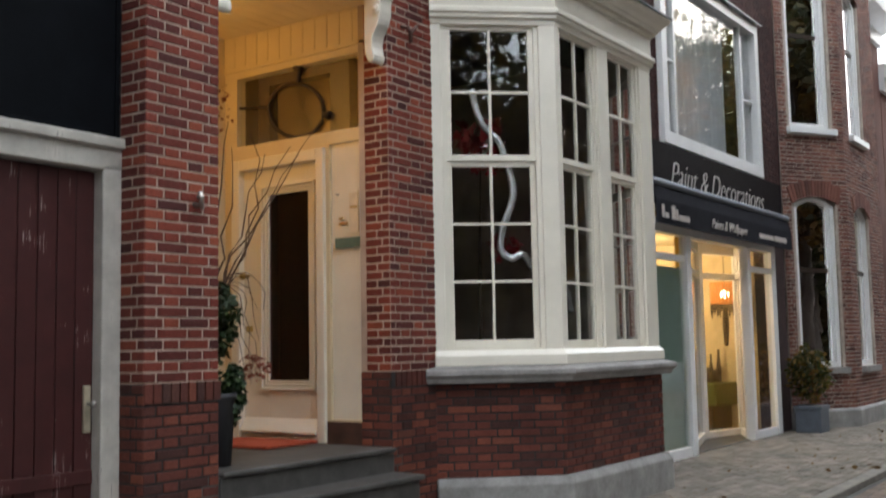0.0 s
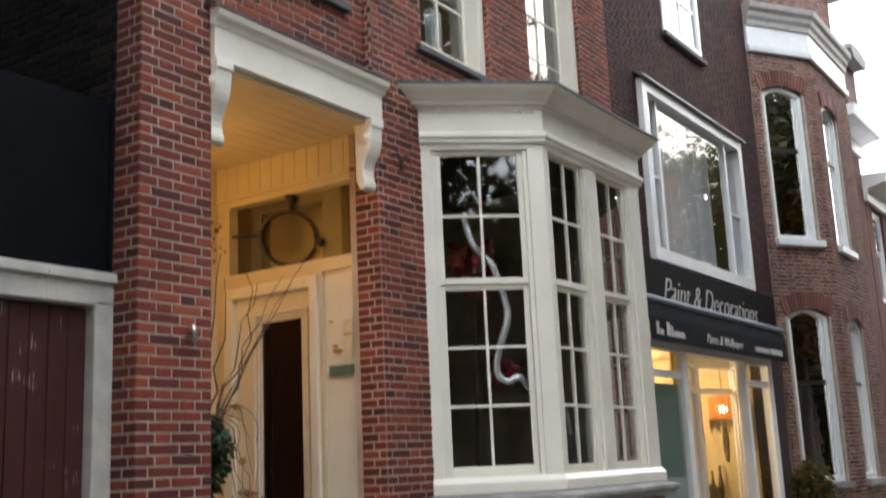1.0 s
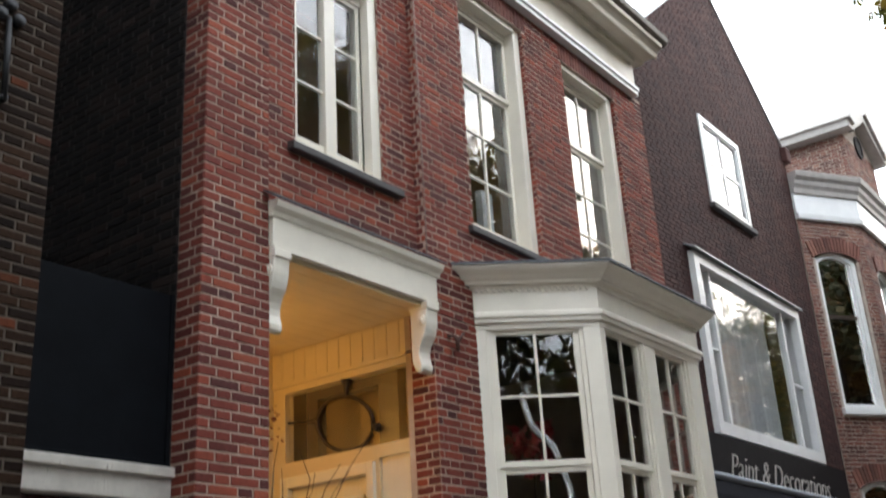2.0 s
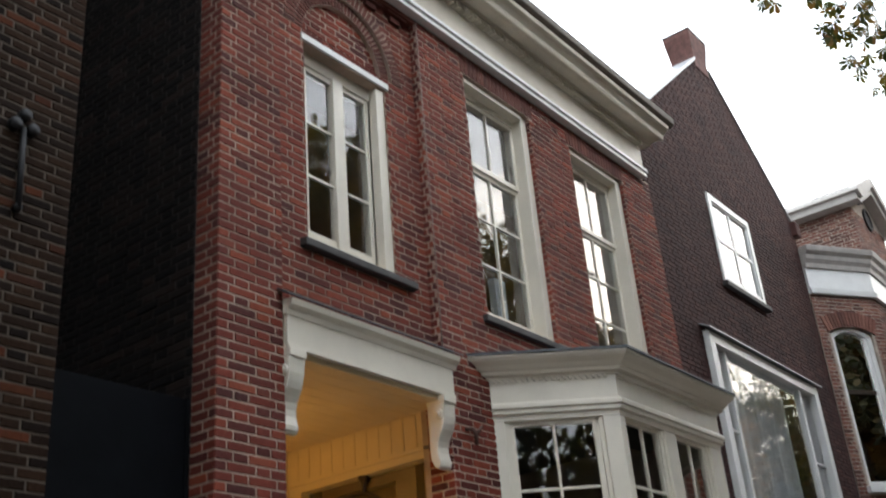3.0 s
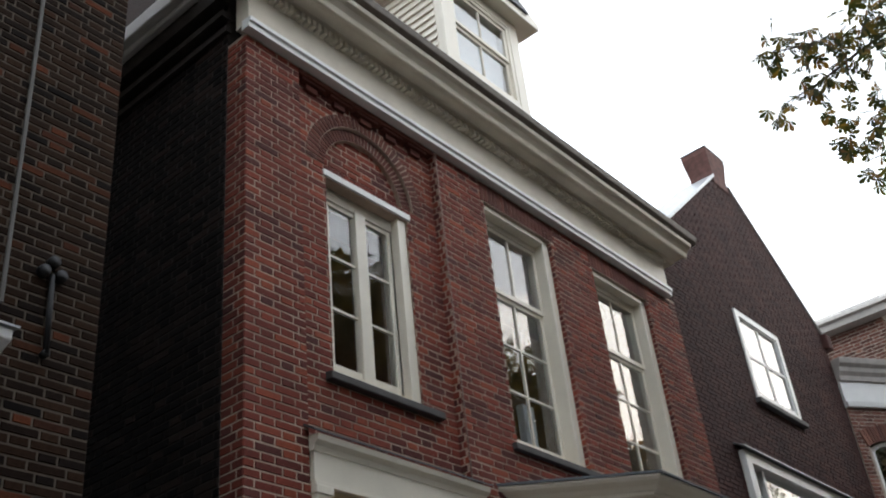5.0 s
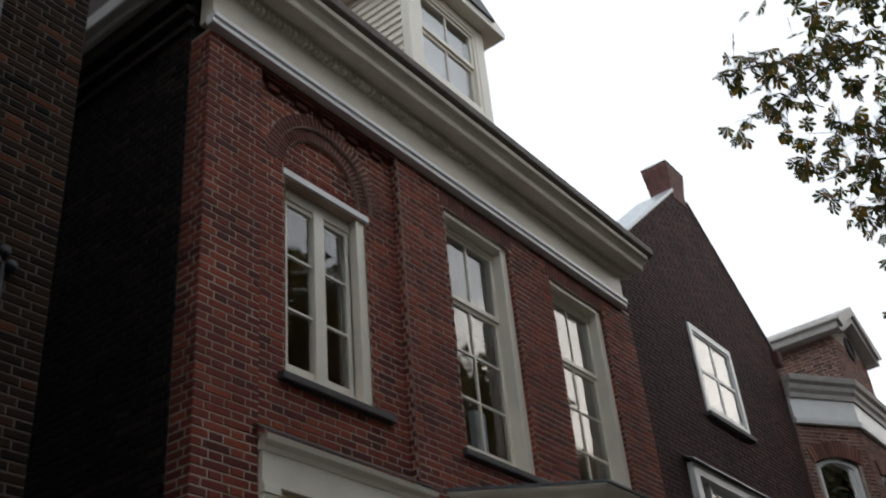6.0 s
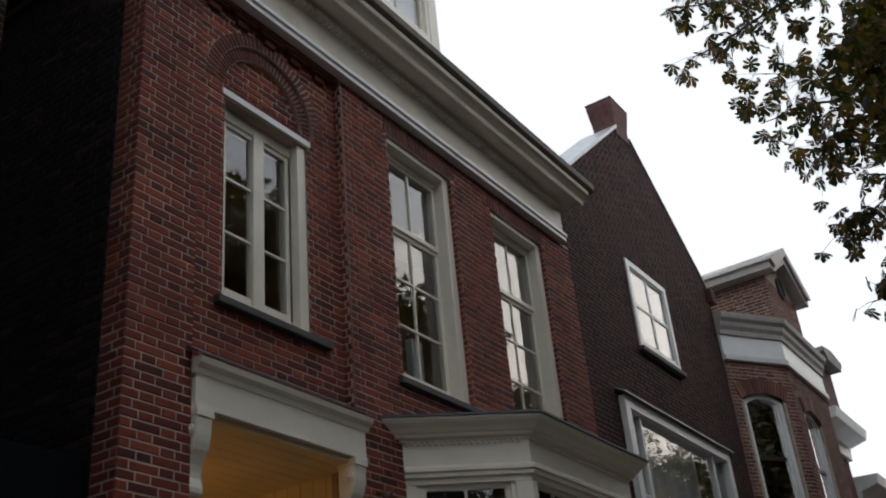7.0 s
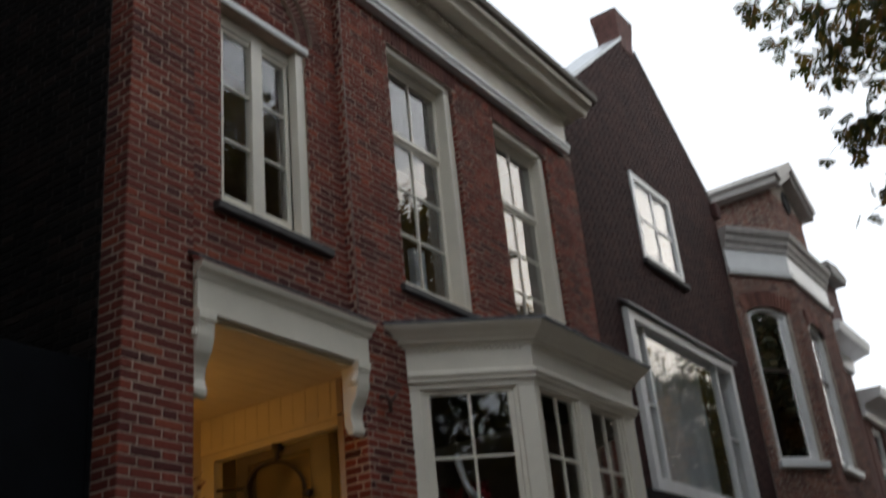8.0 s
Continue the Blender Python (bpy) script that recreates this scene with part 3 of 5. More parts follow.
part("glass_moulding", mould, CREAM, door, bevel=0.005)
part("weather_bar", Build(DOORW).prism([(0.03, 0.80), (-0.035, 0.70), (-0.035, 0.68), (0.03, 0.68)], 0.20, 1.02), CREAM, door, bevel=0.006)
part("pane", Build(DOORW).box(0.47, 0.045, 1.09, 0.91, 0.051, 2.59), DOORGLASS, door).visible_shadow = False
part("curtain", Build(DOORW).box(0.53, 0.09, 1.0, 0.93, 0.10, 2.65), INNER, door, "dark brown inner curtain")
part("door_knob", Build(DOORW).tube([(0.245, 0.03, 1.94), (0.245, -0.02, 1.94), (0.245, -0.035, 1.94), (0.245, -0.06, 1.94)], [0.012, 0.012, 0.034, 0.02], 12), BRASS, door, "round dark brass knob", smooth=True)
part("letter_plate", Build(DOORW).box(0.22, 0.022, 1.48, 0.29, 0.034, 1.53), BRASS, door)
part("transom_pane", Build(DOORW).box(0.14, 0.05, 3.02, 1.46, 0.056, 3.60), GLASS, dw).visible_shadow = False
ring = [(0.77 + 0.30 * math.cos(a), 0.035, 3.25 + 0.22 * math.sin(a) - 0.05 * math.cos(a)) for a in (2 * math.pi * i / 32 for i in range(33))]
part("oval_grille", Build(DOORW).tube(ring, 0.018, 6).tube([(0.14, 0.035, 3.36), (0.48, 0.035, 3.32)], 0.012, 6).tube([(0.80, 0.035, 3.46), (0.80, 0.035, 3.53), (0.80, 0.035, 3.6)], [0.02, 0.02, 0.05], 6).tube([(1.06, 0.035, 3.18), (1.12, 0.035, 3.16)], [0.015, 0.04], 6), DARKWOOD, dw, "dark oval ornament in the transom light", smooth=True)
part("inner_post", Build(DOORW).box(0.29, 0.10, 3.0, 0.42, 0.2, 3.62).box(1.08, 0.10, 3.0, 1.28, 0.2, 3.62).box(0.42, 0.1, 3.52, 1.1, 0.22, 3.62), DARKWOOD, dw)
part("hall_wall", Build().box(2.37, 0.25, 0.6, 2.40, 0.75, 2.98).box(2.42, 0.2, 2.98, 2.95, 1.8, 3.0).box(2.92, 0.2, 0.6, 2.95, 1.8, 4.0).box(2.36, 0.22, 3.75, 2.95, 1.8, 3.8).box(2.36, 1.78, 0.6, 2.95, 1.82, 4), HALL, home)
for i in range(12):
    part("wall_board", Build(DOORW).box(0.0 + i * 0.128, -0.012, 3.68, 0.124 + i * 0.128, -0.002, 3.96), PORCH, dw, bevel=0.003)
part("board_trim", Build(DOORW).box(0.0, -0.02, 3.655, 1.53, 0.0, 3.69), PORCH, dw, bevel=0.005)
porch_ceiling = part("porch_ceiling", Build().box(0.553, 0.0, 3.962, 2.236, 1.74, 3.988), PORCH, home)
for i in range(13):
    part("ceiling_board", Build().box(0.553, 0.0 + i * 0.128, 3.95, 2.236, 0.125 + i * 0.128, 3.961), PORCH, porch_ceiling, bevel=0.003)
part("porch_floor", Build().box(0.42, 0.0, 0.3, 2.36, 1.8, 0.60), BLUESTONE, home)
# name plates on the side panel
part("sign_plate", Build(DOORW).box(1.20, 0.005, 2.10, 1.47, 0.018, 2.18), plain_mat("green_sign_plate", (0.10, 0.17, 0.14), 0.4), dw, "narrow green sign plate")
part("glass_plate", Build(DOORW).box(1.34, 0.008, 2.22, 1.43, 0.014, 2.52), plain_mat("frosted_plate", (0.75, 0.66, 0.5), 0.3), dw)
pb = Build(DOORW)
for i, (a, c, z) in enumerate(((1.24, 1.28, 2.32), (1.24, 1.32, 2.28), (1.35, 1.42, 2.40))):
    pb.box(a, 0.004, z, c, 0.02, z + 0.018)
part("lettering", pb, BRASS, dw)
part("plate_screw", Build(DOORW).tube([(1.22, 0.03, 2.52), (1.22, 0.0, 2.52)], 0.009, 8).tube([(1.46, 0.03, 2.52), (1.46, 0.0, 2.52)], 0.009, 8), STEEL, dw)

# porch beam and consoles
beam = part("porch_beam", Build().box(0.553, -0.03, 3.985, 2.28, -0.002, 4.25), CREAM, home, bevel=0.005)
part("beam_core", Build().box(0.553, -0.002, 3.99, 2.238, 0.20, 4.25), CREAM, beam)
part("beam_bead", Build().box(0.553, -0.042, 3.985, 2.28, -0.031, 4.012), CREAM, beam, bevel=0.003)
part("beam_cornice", Build().prism([(-0.002, 4.21), (-0.038, 4.21), (-0.05, 4.245), (-0.085, 4.27), (-0.095, 4.31), (-0.002, 4.32)], 0.535, 2.31), CREAM, home, bevel=0.003)
part("beam_flashing", Build().prism([(0.0, 4.375), (-0.105, 4.318), (-0.105, 4.331), (0.0, 4.39)], 0.49, 2.33), LEAD, home)
for x in (0.545, 2.105):
    s_curve = [(-0.05 + (y + 0.085) * 0.5, 3.97 - (3.97 - z) * 0.87) for y, z in ((0.24, 3.97), (-0.085, 3.97), (-0.085, 3.90), (-0.075, 3.86), (-0.07, 3.80), (-0.05, 3.74), (-0.02, 3.69), (0.03, 3.645), (0.07, 3.60), (0.09, 3.55), (0.09, 3.50), (0.07, 3.46), (0.055, 3.43), (0.06, 3.395), (0.09, 3.37), (0.13, 3.365), (0.17, 3.38), (0.20, 3.41), (0.24, 3.47))]
    c = part("console", Build().prism(s_curve, x, x + 0.14), CREAM, home, bevel=0.01)
    part("console_cap", Build().box(x - 0.004, -0.062, 3.925, x + 0.144, 0.115, 3.984), CREAM, c, bevel=0.006)
    part("rosette", Build().lathe((0, 0, 0), [(0.0, 0.02), (0.012, 0.02), (0.022, 0.012), (0.035, 0.012), (0.04, 0.0)], 14), CREAM, c).matrix_basis = pose(x - 0.001, 0.0, 3.84, 0, -90, 0)

# bay window
BP = [(2.79, 0.0), (3.47, -0.76), (5.35, -0.76), (6.03, 0.0)]
ring_of = lambda pr: Build().sweep(pr, BP)
bay_base = part("bay_base", ring_of([(-0.2, 0.3), (-0.001, 0.3), (-0.001, 1.06), (-0.2, 1.06)]), MORTAR_D, home)
part("bay_plinth", ring_of([(-0.2, -0.1), (0.075, -0.1), (0.075, 0.27), (0.04, 0.325), (-0.2, 0.335)]), GREYSTONE, home, "grey limestone plinth under the bay", bevel=0.01)
part("bay_sill", Build().sweep([(-0.2, 1.05), (0.09, 1.05), (0.10, 1.09), (0.135, 1.11), (0.135, 1.15), (0.0, 1.18), (-0.2, 1.18)], [(2.73, 0.06), *BP[1:3], (6.09, 0.06)]), GREYSTONE, home, "weathered grey stone sill", bevel=0.008)
part("bay_sill_rail", ring_of([(-0.12, 1.18), (0.035, 1.18), (0.035, 1.26), (0.0, 1.30), (-0.12, 1.30)]), CREAM, home, bevel=0.005)
BACK = [(2.79 - 0.2 * 0.667, 0.2 * 0.745), *BP[1:3], (6.03 + 0.2 * 0.667, 0.2 * 0.745)]
part("bay_head", ring_of([(-0.12, 3.90), (0.0, 3.90), (0.0, 3.945), (0.03, 3.95), (0.03, 3.985), (0.05, 3.99), (0.05, 4.02), (0.035, 4.04), (-0.12, 4.045)]), CREAM, home, bevel=0.003)
part("bay_frieze", ring_of([(-0.12, 4.04), (0.012, 4.04), (0.012, 4.24), (-0.12, 4.245)]), CREAM, home)
part("bay_cornice", Build().sweep([(-0.12, 4.235), (0.03, 4.235), (0.03, 4.255), (0.075, 4.26), (0.085, 4.285), (0.10, 4.29), (0.13, 4.32), (0.175, 4.35), (0.195, 4.372), (0.195, 4.392), (-0.12, 4.41)], BACK), CREAM, home, bevel=0.003)
part("bay_roof", Build().sweep([(-0.9, 4.54), (0.2, 4.395), (0.21, 4.39), (0.21, 4.41), (-0.9, 4.56)], BACK), LEAD, home)
part("bay_ceiling", Build().prism([(2.85, 0.3), (3.5, -0.7), (5.32, -0.7), (5.95, 0.3)], 4.20, 4.23, "z"), ROOM, home)
bd = Build()
dv = Vector((0.68, -0.76)).normalized()
for i in range(20):
    q = Vector((2.79, 0)) + dv * (0.02 + i * 0.048)
    bd.m = wall_frame(q.x, q.y, dv.x, dv.y)
    bd.box(0, -0.036, 4.210, 0.022, -0.010, 4.234)
for i in range(39):
    bd.m = wall_frame(3.48 + i * 0.048, -0.76)
    bd.box(0, -0.036, 4.210, 0.022, -0.010, 4.234)
part("bay_dentil_band", bd, CREAM, home, kind="stuff")
CANT = wall_frame(2.79, 0.0, 0.68, -0.76)
CANT2 = wall_frame(5.35, -0.76, 0.68, 0.76)
LEN = math.hypot(0.68, 0.76)
M3 = wall_frame(3.47, -0.76)
for m, a, c, d in ((CANT, 0.0, 0.09, 0.12), (CANT, LEN - 0.14, LEN, 0.10), (M3, 0.0, 0.09, 0.10), (M3, 0.76, 0.97, 0.12), (M3, 1.63, 1.88, 0.10), (CANT2, 0.0, 0.14, 0.10), (CANT2, LEN - 0.09, LEN, 0.12)):
    part("bay_post", Build(m).box(a, 0.005, 1.28, c, d, 3.95), CREAM, home, bevel=0.006)
sash_window(home, CANT @ pose(0.09, 0.025, 1.28), LEN - 0.23, 2.66, 2, (3, 2), CREAM, fw=0.035, rail=1.52, stile=0.045)
sash_window(home, wall_frame(3.56, -0.735) @ pose(0, 0, 1.28), 0.67, 2.66, 2, (3, 2), CREAM, fw=0.03, rail=1.52, stile=0.04)
sash_window(home, wall_frame(4.44, -0.735) @ pose(0, 0, 1.28), 0.66, 2.66, 2, (3, 2), CREAM, fw=0.03, rail=1.52, stile=0.04)
sash_window(home, CANT2 @ pose(0.14, 0.025, 1.28), LEN - 0.23, 2.66, 2, (3, 2), CREAM, fw=0.045, rail=1.52, stile=0.045)

# ironwork on the walls
hook = Build().tube([(2.42, 0.0, 3.78), (2.42, -0.07, 3.76), (2.42, -0.09, 3.72), (2.42, -0.09, 3.64)], 0.016, 8).tube([(2.42, -0.08, 3.70), (2.52, -0.08, 3.80)], 0.014, 8)
part("iron_hook", hook, RUST, home, smooth=True)
part("wall_hook", Build().tube([(0.36, 0.0, 2.20), (0.36, -0.05, 2.19), (0.36, -0.07, 2.23), (0.36, -0.05, 2.27)], 0.014, 8).tube([(0.385, 0.0, 2.25), (0.385, -0.04, 2.24), (0.385, -0.045, 2.17)], 0.012, 8), STEEL, home, "grey metal hook", smooth=True)

# ---- left neighbour and the alley gate ----
left = house("townhouse", "old brown brick house beside a narrow alley")
LW, LX = 5.0, -1.10
LFR = wall_frame(LX - LW, -0.1)
slab(left, LFR @ pose(0, 0.001, 0), LW, 0, 10.5, [], 0.3, MORTAR_L, "front_wall")
part("side_wall", Build().box(LX - 0.25, 0.21, 0, LX - 0.005, 8, 10.5), MORTAR_L, left)
part("rear_wall", Build().box(LX - LW, 8, 0, LX, 8.2, 10.5).box(LX - LW, 0.2, 0, LX - LW + 0.2, 8, 10.5), MORTAR_L, left)
part("roof", Build().box(LX - LW, -0.1, 10.5, LX, 8.2, 10.6), TILE, left)
part("door_cornice", Build().prism([(-0.09, 3.2), (-0.20, 3.2), (-0.20, 3.82), (-0.24, 3.84), (-0.24, 3.88), (-0.21, 3.90), (-0.21, 4.06), (-0.30, 4.10), (-0.36, 4.12), (-0.36, 4.18), (-0.09, 4.21)], LX - 2.5, LX - 0.60), WHITE, left, "white moulded door hood", bevel=0.01)
part("hood_flashing", Build().prism([(-0.1, 4.25), (-0.38, 4.182), (-0.38, 4.194), (-0.1, 4.265)], LX - 2.52, LX - 0.58), ZINC, left)
an = Build().tube([(-1.40, -0.13, 4.24), (-1.415, -0.13, 4.70)], 0.016, 8)
for dx, dz in ((0, 0.05), (-0.05, -0.02), (0.05, -0.02)):
    an.tube([(-1.415 + dx, -0.10, 4.73 + dz), (-1.415 + dx, -0.15, 4.73 + dz)], 0.033, 10)
an.tube([(-1.40, -0.10, 4.24), (-1.40, -0.14, 4.24)], 0.022, 8)
part("wall_anchor", an, IRON, left, "black iron trefoil wall anchor", smooth=True)
part("wall_cable", Build().tube([(-1.665, -0.115, 4.45), (-1.69, -0.115, 7.2), (-1.71, -0.115, 10)], 0.012, 6), plain_mat("grey_cable", (0.15, 0.14, 0.13), 0.7), left)

gate = thing("alley_gate", (-0.55, 0.25, 0), "dark red plank gate with flaking paint in a white frame", "gate")
gp = []
gp.append(part("gate_frame", Build().box(-0.13, 0.20, 0, 0.0, 0.32, 2.40).box(-1.12, 0.20, 2.37, 0.0, 0.32, 2.50).box(-1.14, 0.17, 2.50, 0.0, 0.32, 2.56), OFFW, bevel=0.008))
for i in range(8):
    gp.append(part("plank", Build().box(-0.25 - i * 0.12, 0.27, 0.06, -0.135 - i * 0.12, 0.30, 2.36), GATE, bevel=0.006))
gp.append(part("rail", Build().box(-1.10, 0.255, 0.62, -0.14, 0.272, 0.70), GATE, bevel=0.004))
gp.append(part("lock_plate", Build().box(-0.20, 0.255, 0.90, -0.155, 0.271, 1.16), LOCK, label="worn pale metal lock plate", bevel=0.003))
gp.append(part("door_knob", Build().tube([(-0.175, 0.26, 1.06), (-0.175, 0.22, 1.06), (-0.175, 0.205, 1.06), (-0.175, 0.19, 1.06)], [0.008, 0.008, 0.022, 0.012], 12), STEEL, smooth=True))
under(gate, *gp)
board = thing("alley_board", (-0.55, 0.25, 2.56), "large black painted board above the alley gate", "board")
under(board, part("panel", Build().box(-1.2, 0.24, 2.56, -0.005, 0.28, 3.60), BLACK, bevel=0.004), part("edge_strip", Build().box(-0.03, 0.225, 2.56, -0.004, 0.24, 3.60).box(-1.2, 0.22, 2.56, -0.004, 0.24, 2.59), BLACK, bevel=0.003))

# ---- painted shop house ----
shop = house("shop_house", "dark painted gabled brick house with a white shop front")
SX, SW = 6.57, 5.42
SF = wall_frame(SX, 0.05)
BW, SQ, SH = (7.43, 10.97, 3.64, 5.86), (8.46, 9.82, 6.81, 8.14), (6.95, 11.34, -1, 3.0)
loc = lambda o: (o[0] - SX, o[1] - SX, o[2], o[3])
AP = (9.42 - SX, 10.72)
slab(shop, SF @ pose(0, 0.001, 0), SW, 0, 8.55, [loc(BW), loc(SQ), loc(SH)], 0.25, PURPLE_JOINT, "front_wall")
part("gable_wall", Build(SF).prism([(0, 8.55), (SW, 8.55), (SW, 8.86), (AP[0] + 0.25, AP[1]), (AP[0] - 0.25, AP[1])], 0.001, 0.25, "y"), PURPLE_JOINT, shop)
part("coping", Build(SF).prism([(-0.02, 8.52), (AP[0] - 0.25, AP[1] - 0.02), (AP[0] - 0.25, AP[1] + 0.04), (-0.02, 8.58)], -0.03, 0.6, "y"), ZINC, shop, "bright zinc coping on the gable slope")
part("coping", Build(SF).prism([(AP[0] + 0.25, AP[1] - 0.01), (SW, 8.87), (SW + 0.05, 8.87), (SW + 0.05, 8.90), (AP[0] + 0.25, AP[1] + 0.03)], -0.025, 0.3, "y"), GREYSTONE, shop, "thin grey coping on the gable slope")
ax, az = AP
stack = Build(SF)
lower = [(ax - 0.28, -0.02), (ax + 0.20, -0.02), (ax + 0.20, 0.36), (ax - 0.26, 0.36)]
upper = [(ax - 0.35, -0.05), (ax + 0.27, -0.05), (ax + 0.27, 0.38), (ax - 0.35, 0.38)]
n = stack.pts([(x, y, az - 0.14) for x, y in lower] + [(x, y, az + 0.10) for x, y in lower] + [(x, y, az + 0.42) for x, y in upper] + [(x, y, az + 0.50) for x, y in upper])
for k in range(3):
    stack.f += [(n + 4 * k + i, n + 4 * k + (i + 1) % 4, n + 4 * k + 4 + (i + 1) % 4, n + 4 * k + 4 + i) for i in range(4)]
stack.f += [(n + 3, n + 2, n + 1, n), (n + 12, n + 13, n + 14, n + 15)]
chimney = part("chimney", stack, CHIM, shop, "flared brown brick chimney", bevel=0.01)
part("chimney_cap", Build(SF).box(ax - 0.36, -0.06, az + 0.50, ax + 0.28, 0.39, az + 0.52), LEAD, chimney, bevel=0.006)
part("roof", Build(SF).prism([(0.0, 8.3), (SW, 8.3), (SW, 8.6), (AP[0], AP[1] - 0.2), (0, 8.45)], 0.26, 8, "y"), TILE, shop)
part("gable_foot", Build(SF).box(SW - 0.12, -0.10, 8.62, SW + 0.08, 0.2, 8.88), PURPLE, shop, bevel=0.02)
part("rear_wall", Build().box(SX, 8, 0, SX + SW, 8.2, 8.5).box(SX, 0.3, 0, SX + 0.2, 8, 8.3).box(SX + SW - 0.2, 0.3, 0, SX + SW, 8, 8.3), PURPLE, shop)
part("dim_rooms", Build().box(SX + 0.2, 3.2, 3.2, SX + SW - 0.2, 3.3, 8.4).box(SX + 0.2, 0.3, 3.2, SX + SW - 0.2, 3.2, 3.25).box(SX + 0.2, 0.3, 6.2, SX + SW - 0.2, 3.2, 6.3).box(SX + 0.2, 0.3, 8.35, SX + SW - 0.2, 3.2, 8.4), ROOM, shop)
# large window: side lights with small panes and one broad middle pane
bw, bh = BW[1] - BW[0], BW[3] - BW[2]
BM = wall_frame(BW[0], 0.0) @ pose(0, 0, BW[2])
big = tagged(slab(shop, BM @ pose(0, -0.03, 0), bw, 0, bh, [(0.14, bw - 0.14, 0.15, bh - 0.14)], 0.23, WHITE, "window"), "broad white framed window over the shop")
for x0, x1 in ((0.50, 0.56), (bw - 0.62, bw - 0.56)):
    part("mullion", Build(BM).box(x0, 0.03, 0.15, x1, 0.12, bh - 0.14), WHITE, big, bevel=0.004)
for x0, x1 in ((0.14, 0.5), (bw - 0.56, bw - 0.14)):
    part("glazing_bar", Build(BM).box(x0, 0.04, 1.05, x1, 0.1, 1.08), WHITE, big, bevel=0.004)
part("window_flashing", Build(BM).prism([(0.05, bh + 0.07), (-0.09, bh), (-0.09, bh + 0.015), (0.05, bh + 0.085)], -0.08, bw + 0.05), ZINC, big)
for a, c in ((0.14, 0.50), (0.56, bw - 0.62), (bw - 0.56, bw - 0.14)):
    part("pane", Build(BM).box(a, 0.07, 0.15, c, 0.076, bh - 0.14), GLASS, big).visible_shadow = False
cur = Build(BM)
for i in range(46):
    x = 0.6 + i * 0.05
    cur.prism([(x, 0.30 + 0.025 * math.sin(i * 1.9)), (x + 0.05, 0.30 + 0.025 * math.sin(i * 1.9 + 1.9)), (x + 0.05, 0.31 + 0.025 * math.sin(i * 1.9 + 1.9)), (x, 0.31 + 0.025 * math.sin(i * 1.9))], 0.05, bh, "z")
part("curtain", cur, CURTAIN, shop, "thin pale curtain behind the large window")
SQM = wall_frame(SQ[0], 0.02) @ pose(0, 0, SQ[2])
sq = sash_window(shop, SQM, SQ[1] - SQ[0], SQ[3] - SQ[2], 2, 2, WHITE, fw=0.09, bar=0.05, stile=0.03)
part("window_sill", Build().box(SQ[0] - 0.05, -0.03, SQ[2] - 0.07, SQ[1] + 0.06, 0.1, SQ[2] - 0.002), SILLSTONE, sq, bevel=0.008)
# fascia sign and awning
sign = thing("shop_sign", (9.4, -0.02, 3.1), "dark fascia board with pale lettering over the awning", "sign")
under(sign, part("board", Build().box(6.62, -0.03, 2.95, 11.75, 0.045, 3.625), SIGN, bevel=0.006))


def words(text, size, at, width, parent, depth=0.006):
    cu = bpy.data.curves.new("lettering", "FONT")
    cu.body, cu.size, cu.extrude, cu.shear, cu.offset = text, size, depth, 0.4, -0.024 * size
    cu.materials.append(LETTER)
    ob = new("lettering", cu)
    bpy.context.view_layer.update()
    k = width / max(ob.dimensions.x, 0.01)
    ob.matrix_basis = pose(*at, 90, 0, 0) @ Matrix.Diagonal((k, 1, 1, 1))
    bpy.context.view_layer.update()
    ob.parent, ob.matrix_parent_inverse = parent, parent.matrix_world.inverted()
    return ob


words("Paint & Decorations", 0.42, (7.50, -0.037, 3.15), 3.35, sign)
awning = thing("awning", (9.3, -0.17, 2.6), "rolled dark shop awning with a lettered valance", "awning")
cas = [(0.050 * math.cos(a), 0.042 * math.sin(a)) for a in (2 * math.pi * i / 16 for i in range(16))]
under(awning,
      part("cassette", Build().prism([(-0.125 + y, 3.105 + z) for y, z in cas], 6.70, 11.62), AWNTUBE),
      part("roller", Build().tube([(6.72, -0.09, 3.02), (11.60, -0.09, 3.02)], 0.055, 10), AWNING, smooth=True),
      part("front_bar", Build().tube([(6.72, -0.165, 2.88), (11.62, -0.165, 2.88)], 0.018, 8), AWNING, smooth=True),
      part("valance", Build().prism([(-0.145, 3.06), (-0.185, 2.90), (-0.190, 2.63), (-0.184, 2.63), (-0.178, 2.90), (-0.138, 3.06)], 6.72, 11.62), AWNING))
words("Paints & Wallpaper", 0.17, (8.36, -0.193, 2.70), 1.30, awning)
for a, c, z0, z1 in ((6.86, 6.93, 2.70, 2.84), (6.95, 7.05, 2.70, 2.76), (7.14, 7.24, 2.70, 2.85), (7.26, 7.32, 2.70, 2.82), (7.34, 7.66, 2.70, 2.765), (10.15, 10.75, 2.71, 2.775), (10.79, 11.35, 2.71, 2.785)):
    under(awning, part("letter_bar", Build().box(a, -0.195, z0, c, -0.189, z1), LETTER))
# shop front: glazed light beside the bay, splayed recess with the door, narrow light beyond it
sf = part("shop_front", Build().box(6.95, -0.02, 2.58, 11.34, 0.12, 2.75), WHITE, shop, "white painted shop front", bevel=0.006)
for x0, x1, y1, z1 in ((6.95, 7.05, 0.10, 2.579), (7.95, 8.10, 0.06, 2.579), (10.14, 10.25, 0.09, 2.579), (11.16, 11.34, 0.10, 2.579)):
    part("post", Build().box(x0, -0.02, 0, x1, y1, z1), WHITE, sf, bevel=0.006)
